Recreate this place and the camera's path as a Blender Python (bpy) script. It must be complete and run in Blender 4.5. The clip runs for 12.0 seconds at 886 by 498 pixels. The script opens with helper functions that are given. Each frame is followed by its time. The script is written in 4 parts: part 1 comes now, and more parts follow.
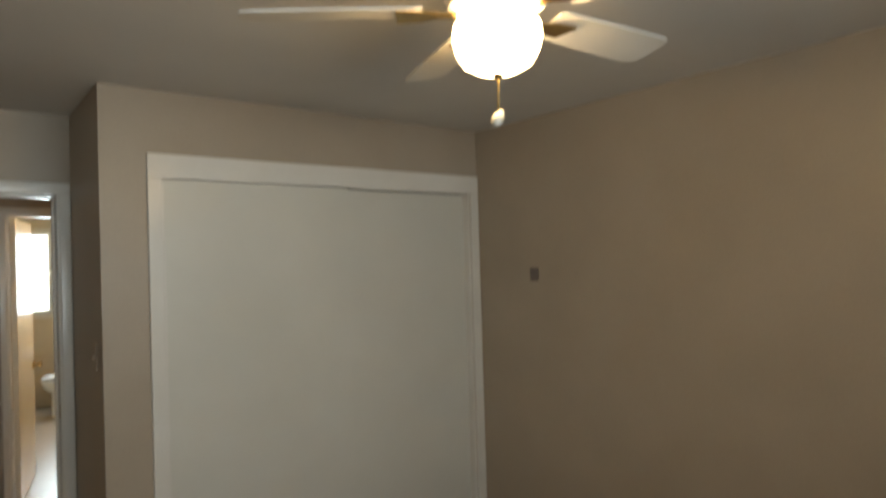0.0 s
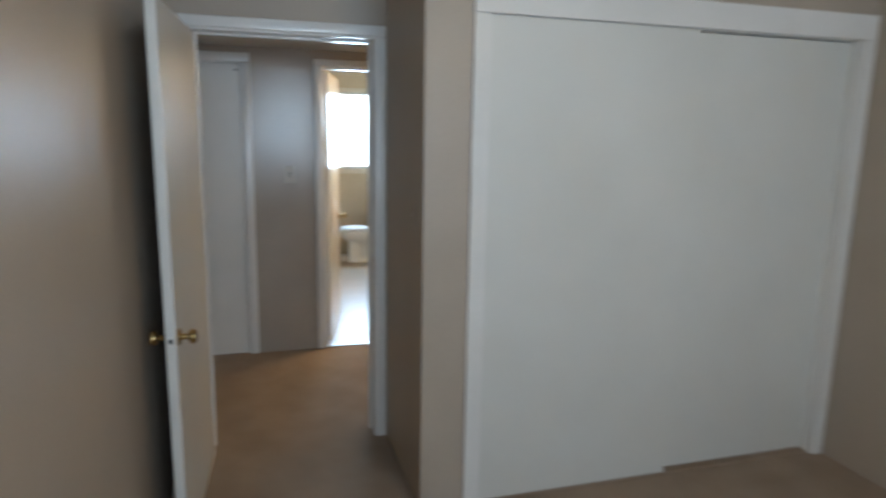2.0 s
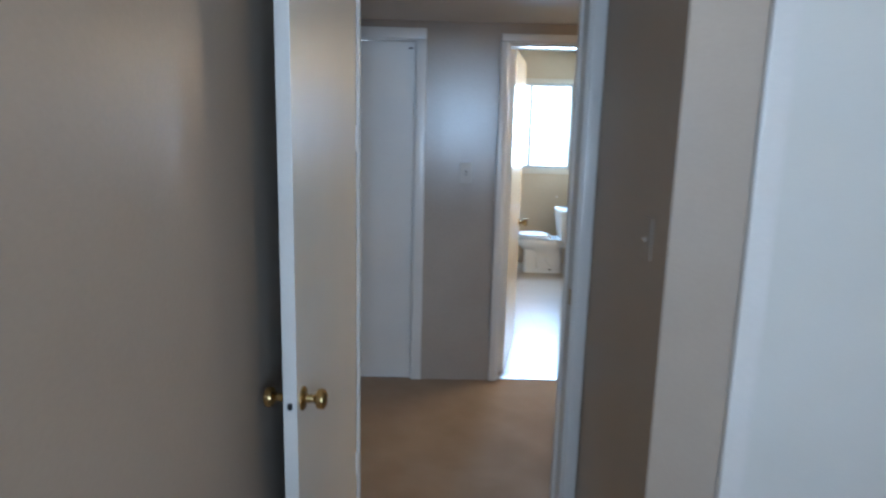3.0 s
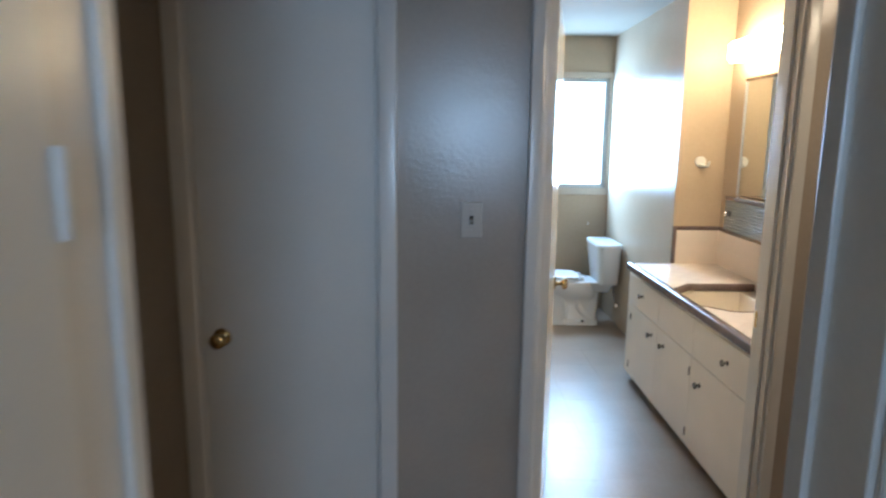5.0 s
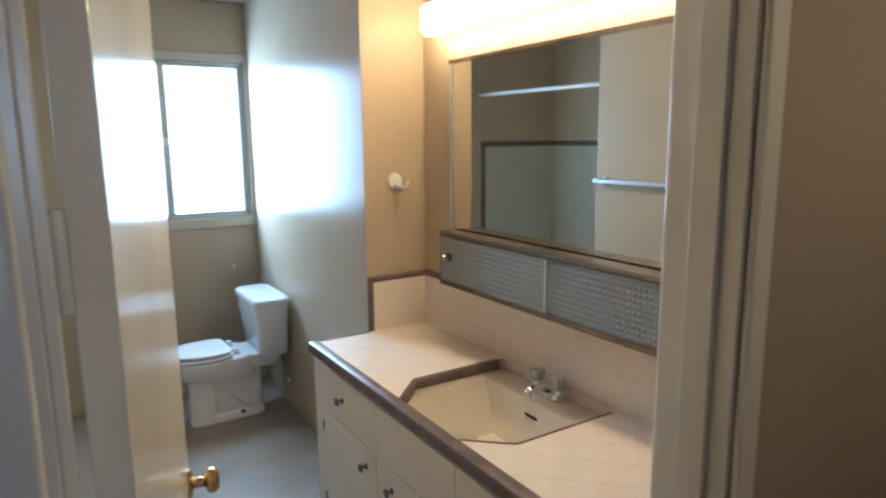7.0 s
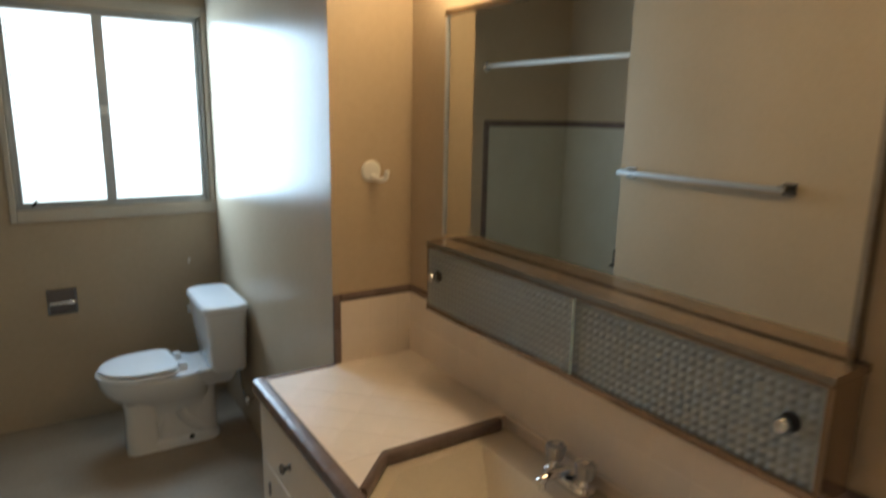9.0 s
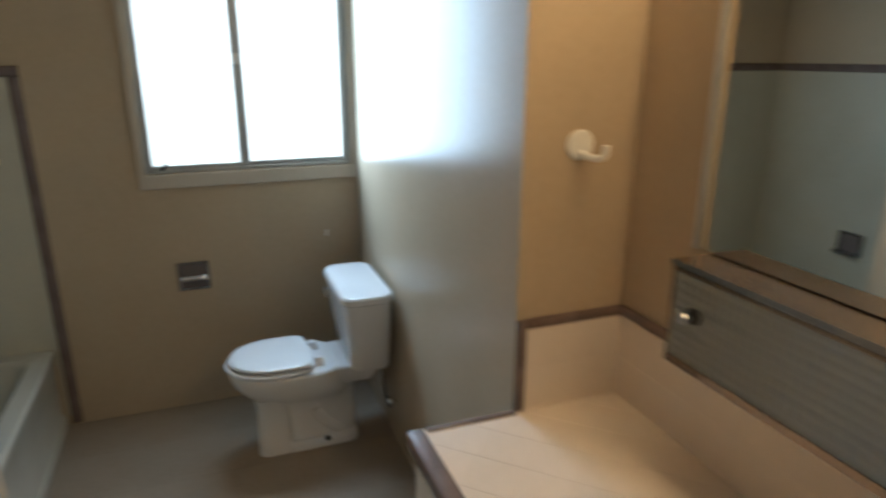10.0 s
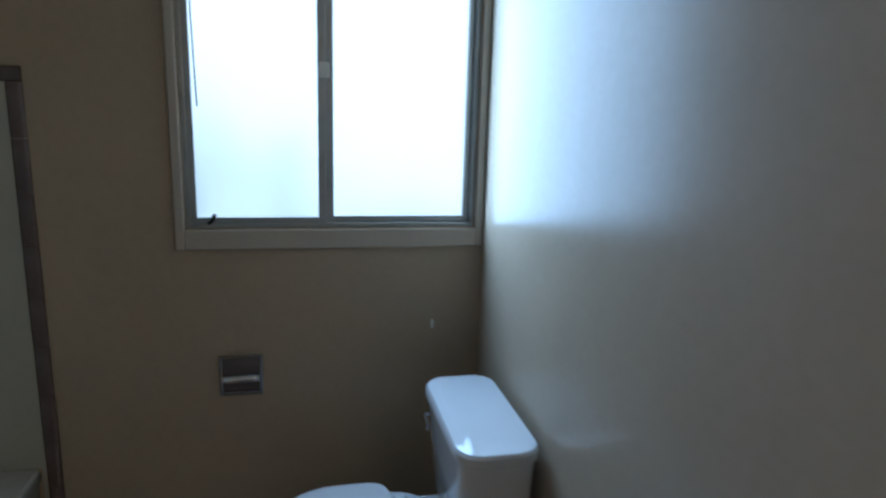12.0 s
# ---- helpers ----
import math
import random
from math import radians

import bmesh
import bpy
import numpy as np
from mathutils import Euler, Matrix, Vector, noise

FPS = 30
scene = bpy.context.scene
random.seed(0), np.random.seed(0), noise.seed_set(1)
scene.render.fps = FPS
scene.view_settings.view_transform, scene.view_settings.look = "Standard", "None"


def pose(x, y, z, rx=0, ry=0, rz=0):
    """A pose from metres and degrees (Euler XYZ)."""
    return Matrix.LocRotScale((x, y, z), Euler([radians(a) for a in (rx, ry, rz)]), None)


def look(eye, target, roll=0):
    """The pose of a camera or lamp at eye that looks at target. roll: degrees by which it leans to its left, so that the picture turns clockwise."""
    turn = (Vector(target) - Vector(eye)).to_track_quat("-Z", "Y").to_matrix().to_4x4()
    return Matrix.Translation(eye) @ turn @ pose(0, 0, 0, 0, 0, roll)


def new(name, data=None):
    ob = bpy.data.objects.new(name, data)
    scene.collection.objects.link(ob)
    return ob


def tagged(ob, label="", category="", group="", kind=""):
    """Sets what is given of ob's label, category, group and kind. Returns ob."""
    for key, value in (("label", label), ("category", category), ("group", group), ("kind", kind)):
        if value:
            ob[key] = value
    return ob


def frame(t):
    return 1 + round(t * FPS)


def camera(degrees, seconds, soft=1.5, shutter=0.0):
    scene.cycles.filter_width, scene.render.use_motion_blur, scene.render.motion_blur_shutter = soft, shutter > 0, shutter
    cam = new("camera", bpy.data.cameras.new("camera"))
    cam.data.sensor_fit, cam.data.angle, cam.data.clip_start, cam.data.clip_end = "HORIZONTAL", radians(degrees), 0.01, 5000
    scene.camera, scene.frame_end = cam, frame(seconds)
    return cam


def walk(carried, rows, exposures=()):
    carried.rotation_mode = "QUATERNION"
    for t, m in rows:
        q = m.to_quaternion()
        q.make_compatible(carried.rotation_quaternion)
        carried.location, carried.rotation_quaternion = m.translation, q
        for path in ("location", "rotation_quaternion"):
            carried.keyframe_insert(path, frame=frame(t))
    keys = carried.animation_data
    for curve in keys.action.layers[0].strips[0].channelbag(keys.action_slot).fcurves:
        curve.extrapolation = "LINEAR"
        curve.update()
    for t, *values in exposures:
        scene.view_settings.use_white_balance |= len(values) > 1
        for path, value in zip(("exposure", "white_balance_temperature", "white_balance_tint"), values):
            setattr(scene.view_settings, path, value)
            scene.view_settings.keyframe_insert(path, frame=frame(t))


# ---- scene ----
cam = camera(70.0, 12.0, soft=2.2, shutter=0.5)
PATH = [
    (0, (-0.282, -5.212, 1.657), (0.962, -3.647, 1.681), -1.7),
    (0.5, (-0.318, -5.173, 1.634), (0.852, -3.576, 1.348), -2.3),
    (1, (-0.346, -5.097, 1.624), (0.755, -3.475, 1.229), -3.4),
    (1.5, (-0.360, -4.886, 1.593), (0.598, -3.172, 1.216), -0.5),
    (2, (-0.362, -4.587, 1.594), (0.190, -2.698, 1.234), 1.0),
    (2.5, (-0.378, -4.172, 1.557), (-0.150, -2.230, 1.137), 0.6),
    (3, (-0.333, -3.750, 1.537), (-0.303, -1.785, 1.167), 1.4),
    (3.5, (-0.432, -3.305, 1.503), (-0.592, -1.342, 1.152), 0.5),
    (3.7, (-0.446, -3.150, 1.511), (-0.637, -1.183, 1.204), -0.6),
    (5.3, (-0.220, -1.812, 1.567), (-0.083, 0.152, 1.217), 0.4),
    (5.5, (-0.201, -1.638, 1.573), (0.060, 0.314, 1.228), -0.4),
    (6, (-0.054, -1.182, 1.559), (0.549, 0.690, 1.194), 1.5),
    (6.5, (0.069, -0.818, 1.574), (0.947, 0.955, 1.283), 2.7),
    (7, (0.087, -0.495, 1.600), (1.140, 1.170, 1.258), -0.6),
    (7.2, (0.083, -0.401, 1.585), (1.197, 1.217, 1.211), -1.0),
    (8.8, (0.412, -0.041, 1.650), (1.506, 1.600, 1.319), 1.0),
    (9, (0.457, 0.033, 1.611), (1.507, 1.683, 1.195), 1.0),
    (9.5, (0.565, 0.346, 1.573), (1.481, 2.022, 0.980), 0.1),
    (10, (0.583, 0.705, 1.617), (1.260, 2.494, 1.032), 0.1),
    (10.5, (0.631, 0.930, 1.599), (0.833, 2.825, 0.995), -1.8),
    (11, (0.737, 1.151, 1.606), (0.993, 3.051, 1.037), -0.5),
    (11.5, (0.758, 1.379, 1.552), (1.214, 3.268, 1.079), 0.4),
    (12, (0.686, 1.683, 1.483), (1.115, 3.592, 1.068), 1.8),
]
walk(cam, [(t, look(e, g, r)) for t, e, g, r in PATH],
     exposures=[(0.0, -0.4, 7700, 12), (1.0, 0.0, 6900, 12), (2.0, 0.05, 6000, 12), (3.0, 0.32, 5200, 12), (3.6, 0.72, 4650, 10), (4.5, 0.22, 4950, 10),
                (5.5, -0.10, 5150, 10), (6.5, -0.38, 5150, 10), (7.0, -0.65, 5300, 10), (9.0, -1.42, 6300, 12), (10.5, -1.35, 6000, 13), (11.2, -1.46, 5700, 12),
                (12.0, -2.25, 5100, 12)])

# ---- world and light ----
world = bpy.data.worlds.new("world")
scene.world = world
world.use_nodes = True
wn = world.node_tree.nodes
sky = wn.new("ShaderNodeTexSky")
sky.sky_type, sky.sun_disc = "NISHITA", False
sky.sun_elevation, sky.sun_rotation = radians(40), radians(200)
wn["Background"].inputs["Strength"].default_value = 0.1
world.node_tree.links.new(sky.outputs[0], wn["Background"].inputs["Color"])


def area_lamp(name, m, sx, sy, power, color, spread=180):
    data = bpy.data.lights.new(name, "AREA")
    data.shape, data.size, data.size_y, data.energy, data.color = "RECTANGLE", sx, sy, power, color
    data.spread = radians(spread)
    ob = new(name, data)
    ob.matrix_world = m
    return ob


# sky light in the bathroom window, and in the bedroom window behind the path
area_lamp("window_light", pose(0.930, 3.647, 1.60, -90, 0, 0), 0.60, 0.92, 62, (0.54, 0.785, 1.0))
area_lamp("bedroom_window_light", pose(0.35, -6.26, 1.65, 97, 0, 0), 1.5, 1.05, 23, (0.66, 0.85, 1.0), 120)


FAN = Vector((0.79, -4.10, 2.44))
VANITY_POWER, FAN_POWER, SKY_POWER, HALL_POWER = 47.0, 44.0, 7.2, 35.0      # glow of the lit diffusers and of the sky outside


# ---- materials ----
def nodes_of(name):
    m = bpy.data.materials.new(name)
    m.use_nodes = True
    t = m.node_tree
    return m, t, t.nodes["Principled BSDF"]


def surface(name, a, b, rough, scale=6.0, grain=300.0, bump=0.05, metal=0.0, rough_var=0.025, per_piece=0.0,
            coat=0.0, streak=(1, 1, 1), dist=0.002, gloss=0.5):
    """Two-scale colour and gloss variation with fine relief, in object metres."""
    m, t, p = nodes_of(name)
    N, L = t.nodes, t.links
    co = N.new("ShaderNodeTexCoord")
    mp = N.new("ShaderNodeMapping")
    mp.inputs["Scale"].default_value = streak
    L.new(co.outputs["Object"], mp.inputs[0])
    big = N.new("ShaderNodeTexNoise")
    big.inputs["Scale"].default_value, big.inputs["Detail"].default_value = scale, 3
    fine = N.new("ShaderNodeTexNoise")
    fine.inputs["Scale"].default_value, fine.inputs["Detail"].default_value = grain, 3
    L.new(mp.outputs[0], big.inputs[0])
    L.new(co.outputs["Object"], fine.inputs[0])
    add = N.new("ShaderNodeMath")
    add.operation = "MULTIPLY_ADD"
    L.new(fine.outputs[0], add.inputs[0])
    add.inputs[1].default_value = 0.5
    L.new(big.outputs[0], add.inputs[2])
    ramp = N.new("ShaderNodeValToRGB")
    ramp.color_ramp.elements[0].position, ramp.color_ramp.elements[1].position = 0.5, 1.0
    ramp.color_ramp.elements[0].color = (*a, 1)
    ramp.color_ramp.elements[1].color = (*b, 1)
    L.new(add.outputs[0], ramp.inputs[0])
    out = ramp.outputs[0]
    if per_piece:
        info = N.new("ShaderNodeObjectInfo")
        hsv = N.new("ShaderNodeHueSaturation")
        mr = N.new("ShaderNodeMapRange")
        mr.inputs[3].default_value, mr.inputs[4].default_value = 1 - per_piece, 1 + per_piece
        L.new(info.outputs["Random"], mr.inputs[0])
        L.new(mr.outputs[0], hsv.inputs["Value"])
        L.new(out, hsv.inputs["Color"])
        out = hsv.outputs[0]
    L.new(out, p.inputs["Base Color"])
    mr = N.new("ShaderNodeMapRange")
    mr.inputs[1].default_value, mr.inputs[2].default_value = 0.3, 0.7
    mr.inputs[3].default_value, mr.inputs[4].default_value = max(0.02, rough - rough_var), min(1, rough + rough_var)
    L.new(big.outputs[0], mr.inputs[0])
    L.new(mr.outputs[0], p.inputs["Roughness"])
    p.inputs["Metallic"].default_value = metal
    p.inputs["Coat Weight"].default_value = coat
    p.inputs["Specular IOR Level"].default_value = gloss
    if bump:
        bp = N.new("ShaderNodeBump")
        bp.inputs["Strength"].default_value, bp.inputs["Distance"].default_value = bump, dist
        L.new(fine.outputs[0], bp.inputs["Height"])
        L.new(bp.outputs[0], p.inputs["Normal"])
    return m


def dull(name, rgb, rough=0.5, metal=0.0):
    return surface(name, [c * 0.93 for c in rgb], [min(1, c * 1.07) for c in rgb], rough, 9, 250, 0.02, metal)


TAN = surface("tan_wall_paint", (0.40, 0.335, 0.265), (0.45, 0.38, 0.305), 0.38, 2.2, 130, 0.10, rough_var=0.012, gloss=0.32)
HALL = surface("tan_gloss_wall_paint", (0.40, 0.345, 0.285), (0.45, 0.39, 0.325), 0.19, 2.6, 60, 0.22, rough_var=0.03, dist=0.004, gloss=0.5)
BATH = surface("tan_bath_paint", (0.455, 0.363, 0.256), (0.505, 0.406, 0.294), 0.25, 2.0, 50, 0.12, rough_var=0.015, gloss=0.11)
# darker than the wall tan: the ceiling's weak light is put into the colour
BATHCEIL = surface("tan_ceiling_dimmed", (0.285, 0.242, 0.185), (0.32, 0.275, 0.215), 0.8, 2.0, 120, 0.2, gloss=0.1)
CEIL = surface("ceiling_paint", (0.62, 0.60, 0.57), (0.68, 0.66, 0.63), 0.7, 2, 160, 0.25)
LEAF = surface("pale_leaf", (0.14, 0.26, 0.10), (0.24, 0.38, 0.16), 0.6, 8, 60, 0.0)
BATHTRIM = surface("tan_trim_paint", (0.50, 0.44, 0.36), (0.56, 0.50, 0.42), 0.33, 3, 110, 0.04)
WHITE = surface("white_trim_paint", (0.72, 0.70, 0.66), (0.79, 0.77, 0.73), 0.24, 3, 120, 0.04)
DOORW = surface("white_door_paint", (0.70, 0.68, 0.63), (0.76, 0.74, 0.69), 0.34, 2.5, 160, 0.05)
DOORG = surface("white_gloss_door_paint", (0.70, 0.67, 0.61), (0.76, 0.73, 0.67), 0.17, 2.5, 160, 0.03, rough_var=0.015)
CLOSETW = surface("closet_door_paint", (0.64, 0.63, 0.58), (0.70, 0.69, 0.64), 0.33, 2.0, 200, 0.06)
CARPET = surface("beige_carpet", (0.32, 0.238, 0.168), (0.435, 0.335, 0.248), 0.95, 3.0, 420, 0.9, rough_var=0.02, dist=0.006)
VINYL = surface("pale_vinyl", (0.27, 0.21, 0.155), (0.33, 0.268, 0.205), 0.32, 3.0, 60, 0.05, rough_var=0.02, per_piece=0.008)
# near black, for dark parts and for the shade painted below the vanity
DARK = dull("dark_parts_and_shade", (0.02, 0.018, 0.016), 0.8)


# ---- builders ----
def bm_box(x0, x1, y0, y1, z0, z1, bevel=0.0, bm=None, segments=2):
    own = bmesh.new()
    bmesh.ops.create_cube(own, size=1, matrix=Matrix.Translation(((x0 + x1) / 2, (y0 + y1) / 2, (z0 + z1) / 2))
                          @ Matrix.Diagonal((x1 - x0, y1 - y0, z1 - z0, 1)))
    if bevel:
        bmesh.ops.bevel(own, geom=own.edges[:], offset=bevel, segments=segments, affect="EDGES", profile=0.5 if segments > 2 else 0.6)
    if bm is None:
        return own
    join(bm, own)
    return bm


def join(bm, other):
    tmp = bpy.data.meshes.new("tmp")
    other.to_mesh(tmp)
    other.free()
    bm.from_mesh(tmp)
    bpy.data.meshes.remove(tmp)
    return bm


def part(name, bm, material, parent=None, label="", smooth=False):
    me = bpy.data.meshes.new(name)
    bmesh.ops.recalc_face_normals(bm, faces=bm.faces[:])
    bm.to_mesh(me)
    bm.free()
    me.materials.append(material)
    if smooth:
        for p in me.polygons:
            p.use_smooth = True
        me.set_sharp_from_angle(angle=radians(40))
    ob = new(name, me)
    if parent is not None:
        ob.parent = parent
    if label:
        ob["label"] = label
    return ob


def thing(name, label, category, m=None, group="", kind=""):
    ob = new(name)
    if m is not None:
        ob.matrix_basis = m
    return tagged(ob, label, category, group, kind)


def revolve(profile, segments=24, bm=None):
    """A lathed body round z from (radius, height) pairs."""
    bm = bm or bmesh.new()
    rings = []
    for r, z in profile:
        rings.append([bm.verts.new((r * math.cos(2 * math.pi * k / segments), r * math.sin(2 * math.pi * k / segments), z))
                      for k in range(segments)])
    for a, b in zip(rings, rings[1:]):
        for k in range(segments):
            n = (k + 1) % segments
            bm.faces.new((a[k], a[n], b[n], b[k]))
    bm.faces.new(rings[0][::-1])
    bm.faces.new(rings[-1])
    return bm


def loft(rings, bm=None, cap=True):
    bm = bm or bmesh.new()
    rs = [[bm.verts.new(p) for p in r] for r in rings]
    n = len(rs[0])
    for a, b in zip(rs, rs[1:]):
        for k in range(n):
            bm.faces.new((a[k], a[(k + 1) % n], b[(k + 1) % n], b[k]))
    if cap:
        bm.faces.new(rs[0][::-1])
        bm.faces.new(rs[-1])
    return bm


def tube(points, radius, segments=12, bm=None):
    rings = []
    pts = [Vector(p) for p in points]
    for i, p in enumerate(pts):
        d = (pts[min(i + 1, len(pts) - 1)] - pts[max(i - 1, 0)]).normalized()
        q = d.to_track_quat("Z", "Y")
        rings.append([p + q @ Vector((radius * math.cos(2 * math.pi * k / segments), radius * math.sin(2 * math.pi * k / segments), 0))
                      for k in range(segments)])
    return loft(rings, bm)


def smooth_path(points, steps=6):
    """Catmull-Rom points through the given ones."""
    p = [Vector(q) for q in points]
    p = [p[0] * 2 - p[1], *p, p[-1] * 2 - p[-2]]
    out = []
    for a, b, c, d in zip(p, p[1:], p[2:], p[3:]):
        for k in range(steps):
            t = k / steps
            out.append(0.5 * (2 * b + (c - a) * t + (2 * a - 5 * b + 4 * c - d) * t * t + (3 * b - a - 3 * c + d) * t ** 3))
    return out + [p[-2]]


def moved(bm, m):
    bmesh.ops.transform(bm, matrix=m, verts=bm.verts[:])
    return bm


def wall(name, x0, x1, y0, y1, material, openings=(), z0=0.0, z1=2.44, along="x", label=""):
    """A wall slab with real openings (a0, a1, z0, z1) along its run; only outer faces are made."""
    lo, hi = (x0, x1) if along == "x" else (y0, y1)
    A = sorted({lo, hi, *[o[0] for o in openings], *[o[1] for o in openings]})
    Z = sorted({z0, z1, *[o[2] for o in openings], *[o[3] for o in openings]})
    A = [a for a in A if lo <= a <= hi]
    Z = [z for z in Z if z0 <= z <= z1]

    def solid(i, j):
        if not (0 <= i < len(A) - 1 and 0 <= j < len(Z) - 1):
            return False
        a, z = (A[i] + A[i + 1]) / 2, (Z[j] + Z[j + 1]) / 2
        return not any(o[0] < a < o[1] and o[2] < z < o[3] for o in openings)
    bm = bmesh.new()
    t0, t1 = (y0, y1) if along == "x" else (x0, x1)

    def P(a, t, z):
        return bm.verts.new((a, t, z) if along == "x" else (t, a, z))
    for i in range(len(A) - 1):
        for j in range(len(Z) - 1):
            if not solid(i, j):
                continue
            a, b, c, d = A[i], A[i + 1], Z[j], Z[j + 1]
            quads = [[(a, t0, c), (b, t0, c), (b, t0, d), (a, t0, d)], [(a, t1, c), (a, t1, d), (b, t1, d), (b, t1, c)]]
            if not solid(i - 1, j):
                quads.append([(a, t0, c), (a, t0, d), (a, t1, d), (a, t1, c)])
            if not solid(i + 1, j):
                quads.append([(b, t0, c), (b, t1, c), (b, t1, d), (b, t0, d)])
            if not solid(i, j - 1):
                quads.append([(a, t0, c), (a, t1, c), (b, t1, c), (b, t0, c)])
            if not solid(i, j + 1):
                quads.append([(a, t0, d), (b, t0, d), (b, t1, d), (a, t1, d)])
            for q in quads:
                bm.faces.new([P(*v) for v in q])
    bmesh.ops.remove_doubles(bm, verts=bm.verts[:], dist=1e-5)
    return tagged(part(name, bm, material), label or "plain painted plaster wall", "wall", kind="structure")


def slab(name, x0, x1, y0, y1, z0, z1, material, label, category):
    return tagged(part(name, bm_box(x0, x1, y0, y1, z0, z1), material), label, category, kind="structure")


# ---- plan, in metres ----
CEILING = 2.44
LEFT, RIGHT, BACK = -0.78, 2.39, -6.2           # bedroom
CLOSET_Y, CLOSET_X = -2.21, 0.25                # closet front and side
DOOR_Y0, DOOR_Y1 = -1.47, -1.33                 # bedroom door wall
JL, JR = -0.625, 0.186                          # bedroom door opening
BL, BR = 0.078, 0.875                           # bathroom door opening
DW = 0.12                                       # bathroom door wall thickness
WIN_Y = 3.672                                   # window wall
NOOK_X, HOOK_Y, MIRROR_X = 1.240, 1.945, 1.54   # toilet nook side, hook wall, mirror wall
STUB_X, STUB_Y = 0.045, 2.31                     # towel wall
TUB_X = -0.83
HALL_X0, HALL_X1, HALL_C = -2.6, 3.2, 2.14
DOOR_H = 2.03
W0, W1, WZ0, WZ1 = 0.338, 1.238, 1.122, 2.085   # window opening

# bedroom
wall("wall_bedroom_left", LEFT - 0.12, LEFT, BACK, DOOR_Y0, TAN, along="y")
wall("wall_bedroom_right", RIGHT, RIGHT + 0.12, BACK, DOOR_Y0, TAN, along="y")
wall("wall_bedroom_back", LEFT - 0.12, RIGHT + 0.12, BACK - 0.12, BACK, TAN, [(-0.45, 1.15, 1.10, 2.2)])
wall("wall_bedroom_door", LEFT - 0.12, RIGHT + 0.12, DOOR_Y0, DOOR_Y1, TAN, [(JL - 0.0202, JR + 0.0202, 0.0, DOOR_H + 0.0202)])
wall("wall_closet_front", CLOSET_X, RIGHT, CLOSET_Y, CLOSET_Y + 0.10, TAN, [(0.50, 2.325, 0.0, 2.05)])
wall("wall_closet_side", CLOSET_X, CLOSET_X + 0.10, CLOSET_Y + 0.10, DOOR_Y0, TAN, along="y")
slab("floor_carpet", LEFT - 0.12, RIGHT + 0.12, BACK - 0.12, DOOR_Y1, -0.10, 0.0, CARPET, "worn beige cut-pile carpet with faint stains", "carpet")
slab("ceiling_bedroom", LEFT - 0.12, RIGHT + 0.12, BACK - 0.12, DOOR_Y1, CEILING, CEILING + 0.1, CEIL, "off-white textured plaster ceiling", "ceiling")
# hall
slab("floor_hall_carpet", HALL_X0, HALL_X1, DOOR_Y1, 0.02, -0.10, 0.0, CARPET, "beige hall carpet lit by the bathroom", "carpet")
slab("ceiling_hall", HALL_X0, HALL_X1, DOOR_Y1, 0.0, HALL_C, HALL_C + 0.1, CEIL, "low off-white hall ceiling", "ceiling")
HD0, HD1 = -1.060, -0.466                        # linen closet door opening
RD0, RD1 = 1.555, 2.28                          # further hall door opening
wall("wall_hall", HALL_X0, HALL_X1, 0.0, DW, HALL, [(a - 0.0202, c + 0.0202, 0.0, DOOR_H + 0.0202) for a, c in ((BL, BR), (HD0, HD1), (RD0, RD1))],
     label="glossy tan hall wall with orange-peel texture")
wall("wall_hall_left", HALL_X0 - 0.1, HALL_X0, DOOR_Y1, DW, HALL, along="y")
wall("wall_hall_right", HALL_X1, HALL_X1 + 0.1, DOOR_Y1, DW, HALL, along="y")
wall("wall_hall_south_left", HALL_X0, LEFT - 0.12, DOOR_Y1 - 0.12, DOOR_Y1, HALL)
wall("wall_hall_south_right", RIGHT + 0.12, HALL_X1, DOOR_Y1 - 0.12, DOOR_Y1, HALL)
# bathroom
wall("wall_window", TUB_X - 0.12, MIRROR_X + 0.12, WIN_Y, WIN_Y + 0.14, BATH, [(W0, W1, WZ0, WZ1)], label="tan painted window wall above the toilet")
nook = bmesh.new()
loft([[(x, y, z) for x, y in ((NOOK_X, HOOK_Y), (MIRROR_X + 0.12, HOOK_Y), (MIRROR_X + 0.12, WIN_Y), (NOOK_X + 0.024, WIN_Y))] for z in (0.0, CEILING)], nook)
tagged(part("wall_nook", nook, BATH), "glossy tan wall beside the toilet, slightly out of square", "wall", kind="structure")
wall("wall_mirror", MIRROR_X, MIRROR_X + 0.12, DW, HOOK_Y, BATH, along="y")
wall("wall_towel", STUB_X - 0.12, STUB_X, DW, STUB_Y - 0.12, BATH, along="y")
wall("wall_tub_end", TUB_X - 0.12, STUB_X, STUB_Y - 0.12, STUB_Y, BATH)
wall("wall_tub_back", TUB_X - 0.12, TUB_X, STUB_Y, WIN_Y, BATH, along="y")
slab("bathroom_subfloor", TUB_X - 0.12, MIRROR_X + 0.12, 0.02, WIN_Y, -0.10, -0.0006, VINYL, "pale adhesive bed under the vinyl tiles", "floor")
slab("ceiling_bathroom", TUB_X - 0.12, MIRROR_X + 0.12, 0.0, WIN_Y, CEILING, CEILING + 0.1, BATHCEIL, "tan bathroom ceiling, its dimness put into a darker colour", "ceiling")

